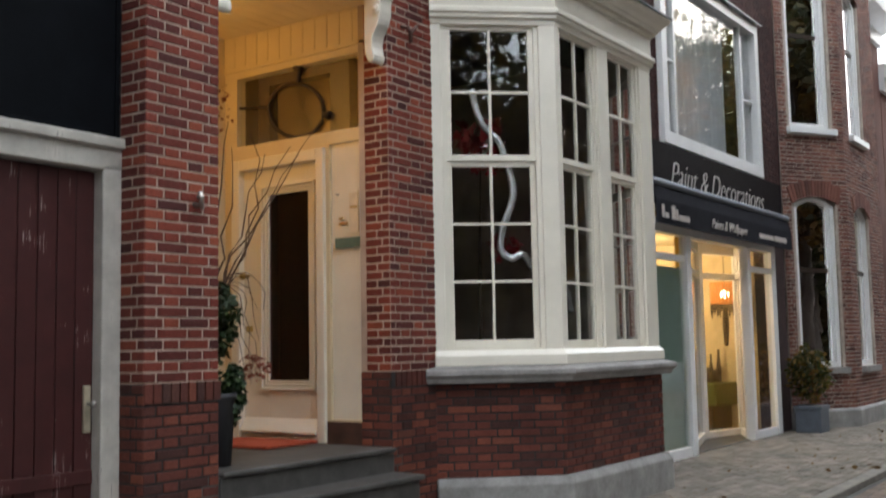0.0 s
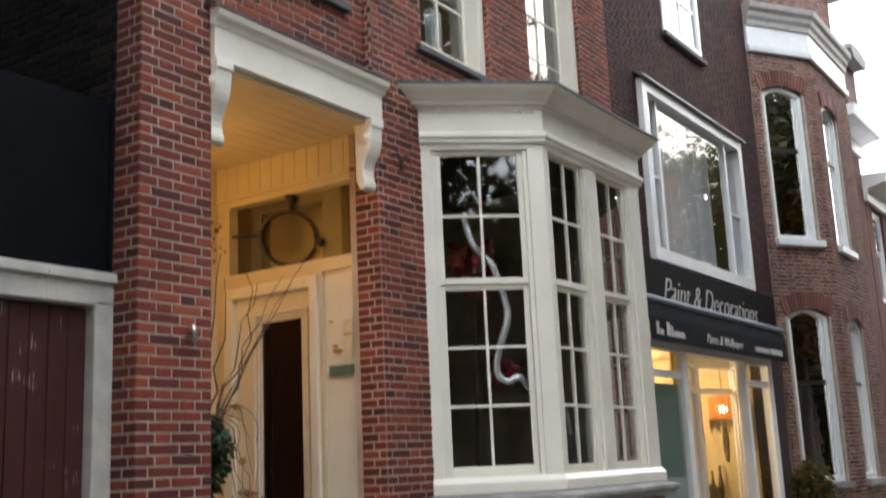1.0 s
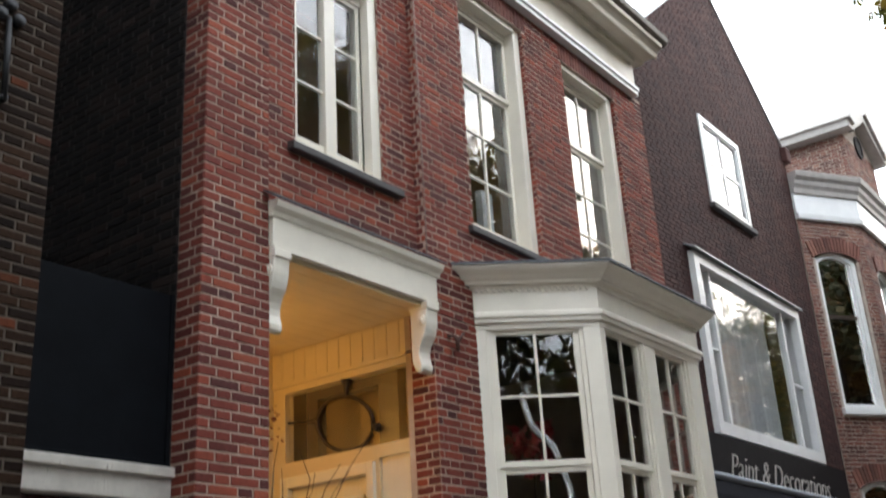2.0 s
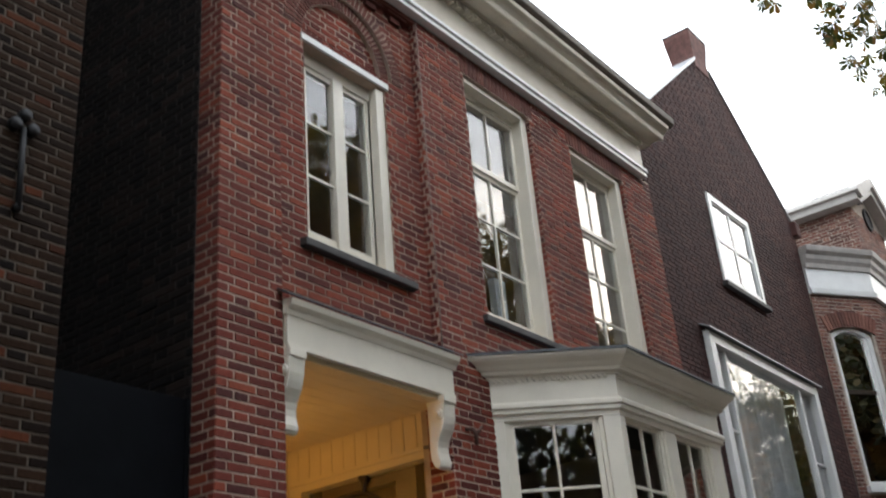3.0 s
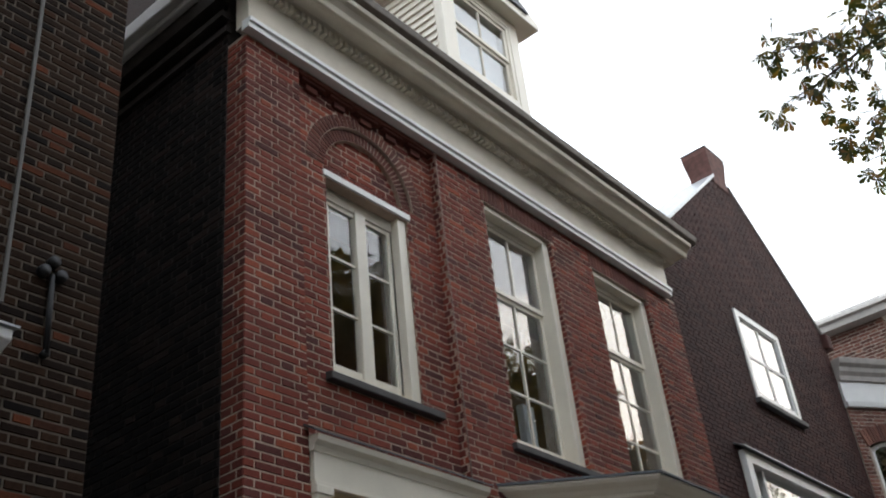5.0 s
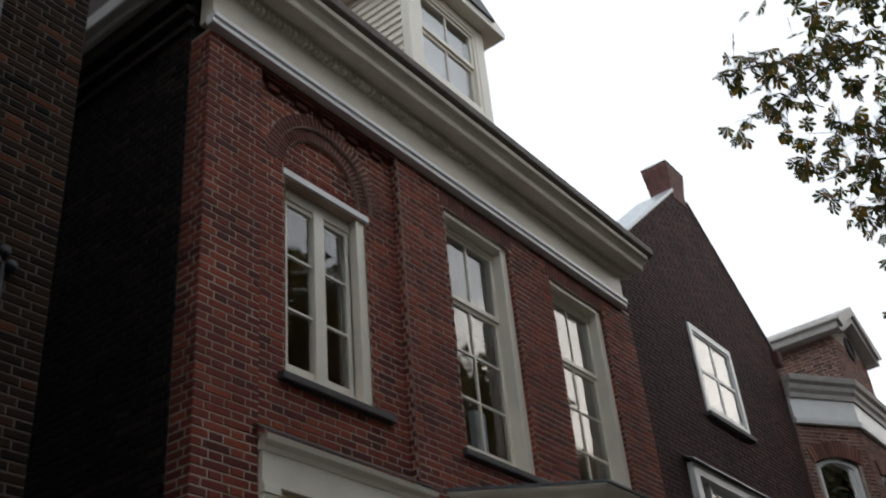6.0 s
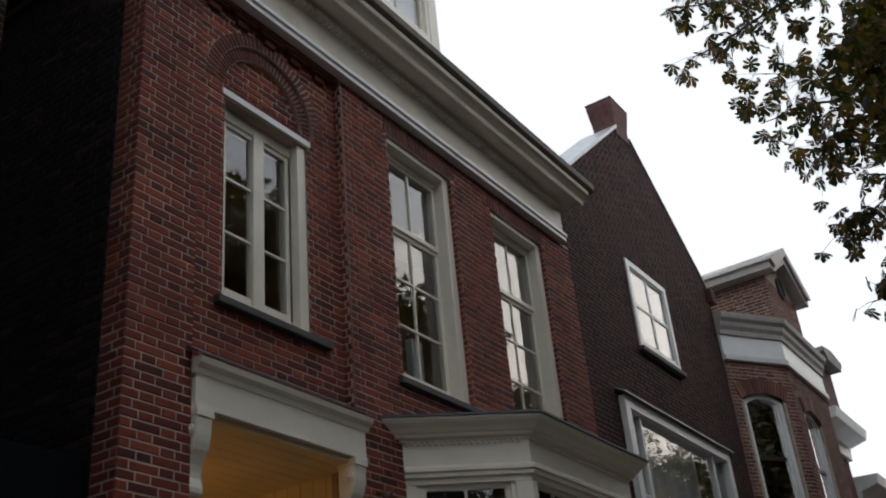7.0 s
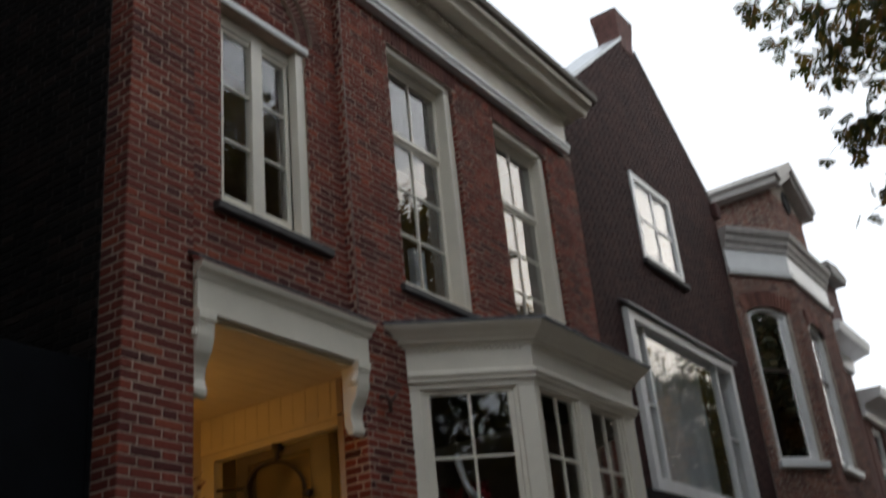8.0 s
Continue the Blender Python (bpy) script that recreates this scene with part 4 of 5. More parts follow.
for x0, x1 in ((7.05, 7.95), (10.25, 11.16)):
    part("rail", Build().box(x0, 0.0, 2.27, x1, 0.05, 2.35), WHITE, sf, bevel=0.004)
    part("rail", Build().box(x0, 0.0, 0, x1, 0.07, 0.11), WHITE, sf, bevel=0.004)
for x0, x1 in ((7.05, 7.95), (10.25, 11.16)):
    part("pane", Build().box(x0, 0.03, 0.10, x1, 0.036, 2.27), SHOPGLASS, sf).visible_shadow = False
    part("pane", Build().box(x0, 0.03, 2.35, x1, 0.036, 2.58), SHOPGLASS, sf).visible_shadow = False
part("frosted_film", Build().box(7.06, 0.055, 0.12, 7.94, 0.061, 2.2), plain_mat("pale_green_film", (0.22, 0.30, 0.26), 0.35), sf)
RC = [(8.11, 0.09), (10.03, 0.66), (10.95, 0.43), (10.26, 0.10)]
for k, (a, c) in enumerate(((RC[0], RC[1]), (RC[1], RC[2]), (RC[3], RC[2]))):
    d = Vector(c) - Vector(a)
    m = wall_frame(a[0], a[1], d.x, d.y)
    n = d.length
    edge = (0.04, 0.09) if k == 0 else (0.07, 0.04)
    pf = part("shop_door" if k == 1 else "glazed_screen", Build(m).box(0, -0.04, 0, edge[0], 0.05, 2.7).box(n - edge[1], -0.04, 0, n, 0.05, 2.7).box(edge[0], -0.03, 2.20, n - edge[1], 0.04, 2.28).box(edge[0], -0.03, 0, n - edge[1], 0.04, 0.10).box(edge[0], -0.03, 2.55, n - edge[1], 0.04, 2.7), WHITE, shop, bevel=0.006)
    if k == 2:
        continue
    part("pane", Build(m).box(edge[0], 0.0, 0.10, n - edge[1], 0.006, 2.20), SHOPGLASS, pf).visible_shadow = False
    part("pane", Build(m).box(edge[0], 0.0, 2.28, n - edge[1], 0.006, 2.55), SHOPGLASS, pf).visible_shadow = False
part("shop_interior", Build().box(6.8, 4.0, 0, 11.78, 4.1, 3.1).box(6.8, 0.25, 0, 6.9, 4, 3.1).box(11.70, 0.14, 0, 11.78, 4, 3.1).box(6.8, 0.15, 2.85, 11.78, 4, 2.95), SHOPWALL, shop)
part("shop_floor", Build().box(6.8, 0.06, -0.1, 11.9, 4, 0.012), BLUESTONE, shop)
for at, way, n in (((10.30, 0.105), (0.69, 0.30), 15), ((8.9, 0.50), (0.96, 0.28), 20)):
    fold = Build(wall_frame(*at, *way))
    for i in range(n):
        y0, y1 = 0.018 * math.sin(i * 2.0), 0.018 * math.sin(i * 2.0 + 2.0)
        fold.prism([(i * 0.045, y0), (i * 0.045 + 0.045, y1), (i * 0.045 + 0.045, y1 + 0.008), (i * 0.045, y0 + 0.008)], 0.1, 2.84, "z")
    part("drape", fold, GOLDCURTAIN, shop, "golden curtain behind the shop glass")
pend = thing("pendant_lamp", (11.28, 0.74, 1.85), "lit fringed pendant lamp hanging in the shop", "lamp")
sh = Build()
for i in range(26):
    m = pose(11.28, 0.74, 1.88, 0, 0, i * 360 / 26)
    sh.m = m
    sh.box(0.198, -0.019, 0.0, 0.204, 0.019, 0.30)
sh.m = Matrix()
for z in (1.875, 2.175):
    sh.lathe((11.28, 0.74, z), [(0.19, 0.0), (0.212, 0.0), (0.212, 0.02), (0.19, 0.02), (0.19, 0.0)], 26)
fr = Build()
for i in range(40):
    a = 2 * math.pi * i / 40
    l = random.Random(i).uniform(0.08, 0.22)
    fr.box(11.28 + 0.205 * math.cos(a) - 0.006, 0.74 + 0.205 * math.sin(a) - 0.006, 1.88 - l, 11.28 + 0.205 * math.cos(a) + 0.006, 0.74 + 0.205 * math.sin(a) + 0.006, 1.9)
under(pend, part("shade", sh, SHADE, smooth=True), part("fringe", fr, DARKWOOD), part("bulb", Build().lathe((11.28, 0.74, 1.96), [(0.0, 0.0), (0.05, 0.02), (0.065, 0.06), (0.04, 0.11), (0.0, 0.12)], 14), BULB, smooth=True), part("cord", Build().tube([(11.28, 0.74, 2.06), (11.28, 0.74, 2.85)], 0.006, 6), IRON), part("tassel", Build().lathe((11.28, 0.74, 1.25), [(0.0, 0.0), (0.03, 0.02), (0.05, 0.3), (0.04, 0.5), (0.0, 0.62)], 10), DARKWOOD))
tbl = thing("display_table", (11.4, 1.2, 0), "shop table under a green cloth", "table")
under(tbl, part("tablecloth", Build().prism([(11.05, 0.85), (11.75, 0.75), (11.76, 1.6), (11.05, 1.6)], 0.38, 0.72, "z"), GREENCLOTH, bevel=0.03), part("base", Build().prism([(11.10, 0.92), (11.66, 0.84), (11.66, 1.5), (11.10, 1.5)], 0.012, 0.39, "z"), DARKWOOD))
for i, (x, hgt, r) in enumerate(((11.15, 0.22, 0.05), (11.3, 0.42, 0.03), (11.45, 0.18, 0.07), (11.62, 0.48, 0.035))):
    vz = thing("ornament", (x, 1.0, 0.72), "small dark ornament on the shop table", "ornament", "ornaments on the shop table")
    under(vz, part("body", Build().lathe((x, 1.0, 0.722), [(0.0, 0), (r, 0.0), (r * 1.2, hgt * 0.4), (r * 0.5, hgt * 0.8), (r * 0.7, hgt), (0, hgt)], 12), DARKWOOD, smooth=True))

# ---- canted brown house ----
third = house("corner_bay_house", "brown brick house with canted bay, arched white windows and white cornice")
d3 = Vector((1.06, -0.66)).normalized()
L3 = 1.27
C3 = wall_frame(11.98, 0.02, d3.x, d3.y)
e3 = Vector((11.98, 0.02)) + d3 * L3
F3 = wall_frame(e3.x, e3.y)
FW3 = 2.35
B3 = wall_frame(e3.x + FW3, e3.y, d3.x, -d3.y)


def arched(u0, u1, z0, z1, rise):
    """What a low segmental arch takes out of a course."""
    def cut(z):
        if z < z0 or z > z1 + rise:
            return []
        if z < z1:
            return [(u0, u1)]
        c, half = (u0 + u1) / 2, (u1 - u0) / 2 * math.sqrt(max(0.0, 1 - ((z - z1) / rise)))
        return [(c - half, c + half)]
    return cut


def arch_window(parent, m, u0, u1, z0, z1, rise, rail):
    """A sash window under a segmental arch, with white box frame and its brick arch."""
    w = u1 - u0
    n = 12
    arc = [(u0 + w * i / n, z1 + rise * (1 - (2 * i / n - 1) ** 2)) for i in range(n + 1)]
    inner = [(u0 + 0.08 + (w - 0.16) * i / n, z1 - 0.05 + (rise) * (1 - (2 * i / n - 1) ** 2)) for i in range(n + 1)]
    b = Build(m)
    b.box(u0, 0.05, z0, u0 + 0.08, 0.17, z1), b.box(u1 - 0.08, 0.05, z0, u1, 0.17, z1), b.box(u1 - 0.13, 0.075, z0 + 0.08, u1 - 0.08, 0.16, z1), b.box(u0 + 0.08, 0.05, z0, u1 - 0.08, 0.17, z0 + 0.08)
    for i in range(n):
        b.prism([arc[i], arc[i + 1], inner[i + 1], inner[i]], 0.05, 0.17, "y")
    win = part("window", b, WHITE, parent, bevel=0.003)
    part("meeting_rail", Build(m).box(u0 + 0.08, 0.09, rail, u1 - 0.08, 0.14, rail + 0.06).box(u0 + 0.08, 0.09, z0 + 0.08, u0 + 0.11, 0.14, z1).box(u1 - 0.11, 0.09, z0 + 0.08, u1 - 0.08, 0.14, z1), DARKWOOD, win)
    part("pane", Build(m).prism([(u0 + 0.08, z0 + 0.08), (u1 - 0.08, z0 + 0.08)] + [(u, z) for u, z in reversed(inner)], 0.11, 0.116, "y"), GLASS, win).visible_shadow = False
    part("window_sill", Build(m).box(u0 - 0.06, -0.07, z0 - 0.10, u1 + 0.08, 0.1, z0 - 0.002), WHITE if z0 > 3 else GREYSTONE, win, bevel=0.006)
    vo = Build(m)
    for i in range(16):
        t0, t1 = i / 16 + 0.006, (i + 1) / 16 - 0.006
        lo = [(u0 - 0.05 + (w + 0.1) * t, z1 + 0.012 + rise * (1 - (2 * t - 1) ** 2)) for t in (t0, t1)]
        hi = [(u0 - 0.14 + (w + 0.28) * t, z1 + 0.26 + rise * (1 - (2 * t - 1) ** 2)) for t in (t0, t1)]
        vo.prism([lo[0], lo[1], hi[1], hi[0]], -0.016, 0.01, "y")
    part("brick_arch", vo, FARB, win)
    return win


LOW, UP = (0.22, 1.03, 0.90, 3.38, 0.12), (0.21, 1.02, 4.58, 6.98, 0.12)
LOWF, UPF = (0.45, 1.35, 0.90, 3.30, 0.14), (0.45, 1.35, 4.58, 6.9, 0.14)
for m, n, wins in ((C3, L3, (LOW, UP)), (F3, FW3, (LOWF, UPF)), (B3, L3, ())):
    slab(third, m @ pose(0, 0.011, 0), n, 0.2, 7.66, [(u0, u1, z0, z1 + r) for u0, u1, z0, z1, r in wins], 0.2, MORTAR_B, "front_wall")
    for k, (u0, u1, z0, z1, r) in enumerate(wins):
        arch_window(third, m, u0, u1, z0, z1, r, z0 + 1.45)
pl3 = [(11.98, 0.02), tuple(e3), (e3.x + FW3, e3.y), (e3.x + FW3 + d3.x * L3, 0.02)]
part("plinth", Build().sweep([(-0.2, -0.1), (0.05, -0.1), (0.05, 0.24), (0.02, 0.28), (-0.2, 0.28)], pl3), GREYSTONE, third, bevel=0.01)
part("frieze", Build().sweep([(-0.2, 7.64), (0.05, 7.64), (0.06, 7.72), (0.02, 7.74), (0.02, 8.08), (-0.2, 8.08)], pl3), WHITE, third)
part("cornice", Build().sweep([(-0.2, 8.06), (0.05, 8.08), (0.06, 8.16), (0.10, 8.22), (0.11, 8.29), (0.16, 8.34), (0.18, 8.43), (-0.2, 8.47)], pl3), PALESTONE, third, bevel=0.006)
part("body", Build().box(12.0, 0.4, 0, 16.4, 7, 8.5).box(12.2, 0.3, 8.4, 16.4, 0.5, 8.55), MORTAR_O, third)
part("bay_lead_roof", Build().prism([(12.05, 0.4), (13.1, -0.55), (15.5, -0.55), (16.3, 0.4)], 8.45, 8.49, "z"), LEAD, third)
part("gable_block", Build().box(13.35, -0.60, 8.47, 15.15, 4, 9.50).prism([(13.35, 9.49), (15.15, 9.49), (14.25, 10.0)], -0.60, 4, "y"), MORTAR_B, third)
part("gable_cornice", Build().prism([(13.12, 9.46), (13.36, 9.46), (14.25, 9.96), (15.14, 9.46), (15.38, 9.46), (15.38, 9.60), (14.25, 10.20), (13.12, 9.60)], -0.80, 4.1, "y").prism([(13.06, 9.60), (13.30, 9.52), (14.25, 10.10), (15.20, 9.52), (15.44, 9.60), (15.40, 9.68), (14.25, 10.28), (13.10, 9.68)], -0.86, 4.1, "y"), PALESTONE, third, bevel=0.008)
part("ridge_block", Build().box(13.30, -0.70, 9.68, 13.9, 0.0, 9.80), LEAD, third, bevel=0.015)
part("gable_window", Build().lathe((0, 0, 0), [(0.0, 0.01), (0.16, 0.01), (0.17, 0.03), (0.21, 0.03), (0.22, 0.0)], 16), NICHE, third).matrix_basis = pose(14.25, -0.606, 9.5, 90, 0, 0)
# Dark sheets close behind the panes stand in for unlit room depth.
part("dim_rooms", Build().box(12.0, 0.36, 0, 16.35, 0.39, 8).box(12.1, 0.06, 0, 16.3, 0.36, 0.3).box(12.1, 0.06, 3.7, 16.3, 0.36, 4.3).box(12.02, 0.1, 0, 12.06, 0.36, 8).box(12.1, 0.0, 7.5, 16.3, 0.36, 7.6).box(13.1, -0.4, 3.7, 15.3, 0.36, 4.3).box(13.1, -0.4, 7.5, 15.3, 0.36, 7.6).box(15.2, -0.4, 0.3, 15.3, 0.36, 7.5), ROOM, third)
table_lamp = thing("table_lamp", (12.75, 0.0, 1.0), "pale table lamp standing behind the window", "lamp")
under(table_lamp, part("shade", Build().lathe((12.68, -0.02, 1.42), [(0.17, 0), (0.11, 0.24)], 18), PALE, smooth=True), part("base", Build().lathe((12.68, -0.02, 1.0), [(0, 0), (0.09, 0.0), (0.1, 0.14), (0.03, 0.26), (0.02, 0.45), (0, 0.45)], 14), PALE, smooth=True))
part("side_table", Build().box(12.4, -0.2, 0.95, 13.0, 0.3, 0.995), DARKWOOD, third)

# ---- houses further along ----
first_far = None
for n, (x0, w, y0, h, col) in enumerate(((16.45, 2.1, -0.1, 7.6, FARB), (18.6, 5.5, -0.1, 6.7, FARB), (24.2, 6.0, -0.1, 6.9, FARB), (30.3, 9.0, -0.1, 7.3, FARB), (39.4, 12, -0.3, 6.5, FARB))):
    far = house("townhouse", "brown brick house with white cornice further along the street")
    first_far = far if n == 0 else first_far
    fm = wall_frame(x0, y0)
    outs = []
    for k in range(int(w // 1.8)):
        u = 0.5 + k * 1.8
        outs += [(u, u + 1.0, 0.9, 3.1), (u, u + 1.0, 4.3, 6.3)]
    slab(far, fm, w, 0, h, outs, 0.25, col, "front_wall")
    part("body", Build(fm).box(0, 0.5, 0, w, 7, h), ROOM, far)
    part("cornice", Build(fm).prism([(0.1, h - 0.35), (-0.08, h - 0.35), (-0.1, h - 0.1), (-0.45, h), (-0.5, h + 0.2), (0.1, h + 0.22)], -0.1, w + 0.05), WHITE, far, bevel=0.01)
    part("roof", Build(fm).prism([(0.0, h + 0.2), (7, h + 0.2), (3.5, h + 3.2)], 0, w), TILE, far)
    for o in outs:
        sash_window(far, fm @ pose(o[0], 0.06, o[2]), 1.0, o[3] - o[2], 1, 1, WHITE, fw=0.09, rail=1.1)

gablet = part("dormer", Build().box(16.75, -0.40, 7.8, 17.65, 2.0, 8.85), CHIM, first_far, "brown brick dormer with a pale moulded cap", bevel=0.01)
part("cap", Build().prism([(16.72, 8.83), (17.68, 8.83), (17.74, 8.92), (17.86, 8.98), (17.86, 9.08), (17.2, 9.16), (16.54, 9.08), (16.54, 8.98), (16.66, 8.92)], -0.62, 2.1, "y"), GREYSTONE, gablet, bevel=0.008)

# ---- steps, plants and loose things ----
steps = thing("front_steps", (1.4, -0.3, 0), "worn blue stone steps up to the porch", "steps")
under(steps,
      part("step", Build().box(0.56, -0.02, 0.40, 2.235, 0.35, 0.585).box(0.556, -0.045, 0.585, 2.235, 1.8, 0.62), BLUESTONE, bevel=0.012),
      part("step", Build().box(0.52, -0.27, 0.2, 2.2, 0.0, 0.405).box(0.50, -0.30, 0.405, 2.23, 0.0, 0.445), BLUESTONE, bevel=0.012),
      part("step", Build().box(0.45, -0.56, -0.05, 2.35, -0.26, 0.20).box(0.43, -0.59, 0.20, 2.38, -0.26, 0.24), BLUESTONE, bevel=0.012))
doormat = thing("doormat", (1.95, 1.1, 0.62), "orange red coir doormat in front of the door", "mat")
under(doormat, part("mat", Build().box(1.66, 0.70, 0.622, 2.22, 1.50, 0.645), MATRED, bevel=0.006))


def foliage(b, centre, radii, count, size, seed, palmate=True, inside=None):
    """Leaves scattered in clumps through an uneven crown."""
    rnd = random.Random(seed)
    made = 0
    while made < count:
        p = Vector((rnd.uniform(-1, 1), rnd.uniform(-1, 1), rnd.uniform(-1, 1)))
        if not 0.15 < p.length < 1.0:
            continue
        q = Vector((centre[0] + p.x * radii[0], centre[1] + p.y * radii[1], centre[2] + p.z * radii[2]))
        if noise.noise(q * 0.75) + 0.25 * noise.noise(q * 2.3) < p.length * 0.55 - 0.42:
            continue
        if inside and not inside(q):
            continue
        made += 1
        down = Vector((rnd.uniform(-1, 1), rnd.uniform(-1, 1), rnd.uniform(-0.9, 0.1))).normalized()
        up = down.orthogonal().normalized()
        up = Matrix.Rotation(rnd.uniform(0, 6.28), 3, down) @ up
        if palmate:
            side = down.cross(up)
            for k in range(5):
                a = (k - 2) * 0.62
                s = size * (1 - 0.13 * abs(k - 2)) * rnd.uniform(0.85, 1.1)
                b.leaflet(q, (down * math.cos(a) + side * math.sin(a)).normalized(), up, s, s * 0.40)
        else:
            b.leaf(q, down, up, size * rnd.uniform(0.7, 1.3), size * 0.6)
    return b


def tree(at, trunk_h, centre, radii, count, size, label, palmate=True, seed=1, material=LEAF, limbs=9, inside=None):
    tr = thing("tree", at, label, "tree", "street trees")
    x, y, z = at
    rnd = random.Random(seed)
    tb = Build().tube([(x, y, z - 0.1), (x + 0.03, y, z + 0.4), (x + 0.08, y - 0.05, z + trunk_h * 0.5), (x + 0.1, y, z + trunk_h), (centre[0], centre[1], centre[2] + radii[2] * 0.5)], [0.42, 0.30, 0.25, 0.21, 0.05], 12)
    lb = Build()
    for i in range(limbs):
        a = 2 * math.pi * i / limbs + rnd.uniform(-0.3, 0.3)
        r = rnd.uniform(0.55, 0.85)
        end = Vector((centre[0] + radii[0] * r * math.cos(a), centre[1] + radii[1] * r * math.sin(a), centre[2] + radii[2] * rnd.uniform(-0.5, 0.5)))
        st = Vector((x + 0.1, y, z + trunk_h * rnd.uniform(0.8, 1.15)))
        mid = (st + end) / 2 + Vector((0, 0, radii[2] * 0.18))
        lb.tube([st, mid, end], [0.11, 0.06, 0.015], 7)
        for k in range(4):
            e2 = end + Vector((rnd.uniform(-1, 1), rnd.uniform(-1, 1), rnd.uniform(-0.7, 0.5))) * 0.22 * radii[0]
            lb.tube([(mid + end) / 2, (mid + end) / 2 + (e2 - mid) * 0.5 + Vector((0, 0, 0.1)), e2], [0.035, 0.02, 0.006], 5)
    under(tr, part("trunk", tb, BARK, smooth=True), part("limbs", lb, BARK, smooth=True), part("crown", foliage(foliage(Build(), centre, radii, count, size, seed, palmate, inside), centre, tuple(0.8 * r for r in radii), count // 3, size * (1.35 if palmate else 1.2), seed + 50, palmate, inside), material, kind="stuff"))
    return tr


chestnut = tree((7.1, -8.4, 0), 4.2, (6.9, -8.3, 9.1), (6.1, 6.0, 4.9), 28000, 0.15, "chestnut tree with drooping green and yellowing leaves", True, 3, inside=lambda q: q.z < 5.9 - 0.9 * q.y + 1.0 * noise.noise(q * 0.8))


def bough(leaves, wood, line, count, spread, seed, size=0.15):
    """A drooping bough: a tapered twig along a line with palmate leaves hanging round it."""
    rnd = random.Random(seed)
    pts = [Vector(p) for p in line]
    wood.tube(pts, [0.022 - 0.017 * k / (len(pts) - 1) for k in range(len(pts))], 6)
    for i in range(count):
        f = rnd.uniform(0.12, 1.0) * (len(pts) - 1)
        k = min(int(f), len(pts) - 2)
        root = pts[k].lerp(pts[k + 1], f - k)
        q = root + Vector((rnd.gauss(0, 1), rnd.gauss(0, 1), rnd.gauss(-0.25, 0.8))) * spread
        wood.tube([root, (root + q) / 2 + Vector((0, 0, 0.02)), q], [0.005, 0.004, 0.003], 4)
        down = Vector((rnd.uniform(-0.55, 0.55), rnd.uniform(-0.55, 0.55), -0.75)).normalized()
        up = Matrix.Rotation(rnd.uniform(0, 6.28), 3, down) @ down.orthogonal().normalized()
        side = down.cross(up)
        for m in range(5):
            a = (m - 2) * 0.55
            l = size * (1.1 - 0.16 * abs(m - 2)) * rnd.uniform(0.85, 1.12)
            leaves.leaflet(q, (down * math.cos(a) + side * math.sin(a)).normalized(), up, l, l * 0.38)


spray, twigs = Build(), Build()
bough(spray, twigs, [(6.6, -4.6, 9.4), (5.8, -3.55, 9.1), (5.2, -2.9, 8.82), (4.65, -2.35, 8.66)], 85, 0.14, 81, 0.14)
bough(spray, twigs, [(5.8, -3.55, 9.05), (5.4, -3.0, 8.62), (5.2, -2.68, 8.38), (5.04, -2.4, 8.24)], 32, 0.10, 82, 0.14)
bough(spray, twigs, [(7.0, -5.0, 8.95), (6.3, -4.2, 8.4), (5.85, -3.65, 7.9), (5.5, -3.25, 7.85)], 110, 0.22, 83, 0.14)
bough(spray, twigs, [(6.9, -4.8, 8.3), (6.3, -3.95, 7.7), (6.05, -3.5, 7.35), (5.9, -3.2, 7.15)], 100, 0.17, 84, 0.14)
bough(spray, twigs, [(7.1, -4.6, 7.65), (6.65, -3.9, 6.95), (6.35, -3.4, 6.55), (6.2, -3.12, 6.38)], 75, 0.15, 85, 0.14)
bough(spray, twigs, [(7.2, -4.5, 6.9), (6.75, -3.85, 6.25), (6.5, -3.5, 5.85), (6.38, -3.25, 5.65)], 40, 0.11, 86, 0.14)
foliage(spray, (6.15, -4.2, 8.1), (0.85, 0.80, 1.05), 650, 0.14, 71)
foliage(spray, (6.65, -4.1, 7.05), (0.50, 0.55, 0.55), 220, 0.14, 72)
foliage(spray, (7.5, -4.9, 8.3), (1.4, 1.1, 1.7), 900, 0.15, 73)
under(chestnut, part("spray", spray, LEAF, kind="stuff"), part("spray_twig", twigs, BARK, kind="stuff"))
# Out of view: left trees added to shade the left, others fill reflections.
for n, (x, y, c) in enumerate(((-9.5, -4.2, LEAF), (-10.5, -8.5, LEAF), (14.5, -12.0, BROWNLEAF), (-14, -11, BROWNLEAF), (3.5, -13.0, BROWNLEAF), (17.5, -9.0, HEDGE), (25, -10.0, GOLDLEAF), (33, -9.0, LEAF), (16.0, -19.0, HEDGE), (-7.0, -8.6, LEAF))):
    tree((x, y, 0), 3.5, (x, y, 8.2), (4.6, 3.7, 5.6), 13000, 0.25, "added out-of-view tree for shade and reflections, brown and green autumn leaves", False, 20 + n, c, 7)

# Unseen backdrop: leaves plus solid walls that keep sky out of reflections.
backdrop = foliage(Build(), (5, -21, 4.2), (45, 2.5, 5.2), 40000, 0.3, 40, False)
backdrop.prism([(-60, -24), (90, -24), (90, -23), (-60, -23)], -0.1, 7.0, "z")
backdrop.prism([(45, -23.5), (90, -23.5), (90, -22.5), (45, -22.5)], -0.1, 12.0, "z")
backdrop.prism([(88, -23), (90, -23), (90, 4), (88, 4)], -0.1, 13.0, "z")
foliage(backdrop, (86, -10, 5), (2.5, 14, 6.5), 2500, 0.9, 41, False)
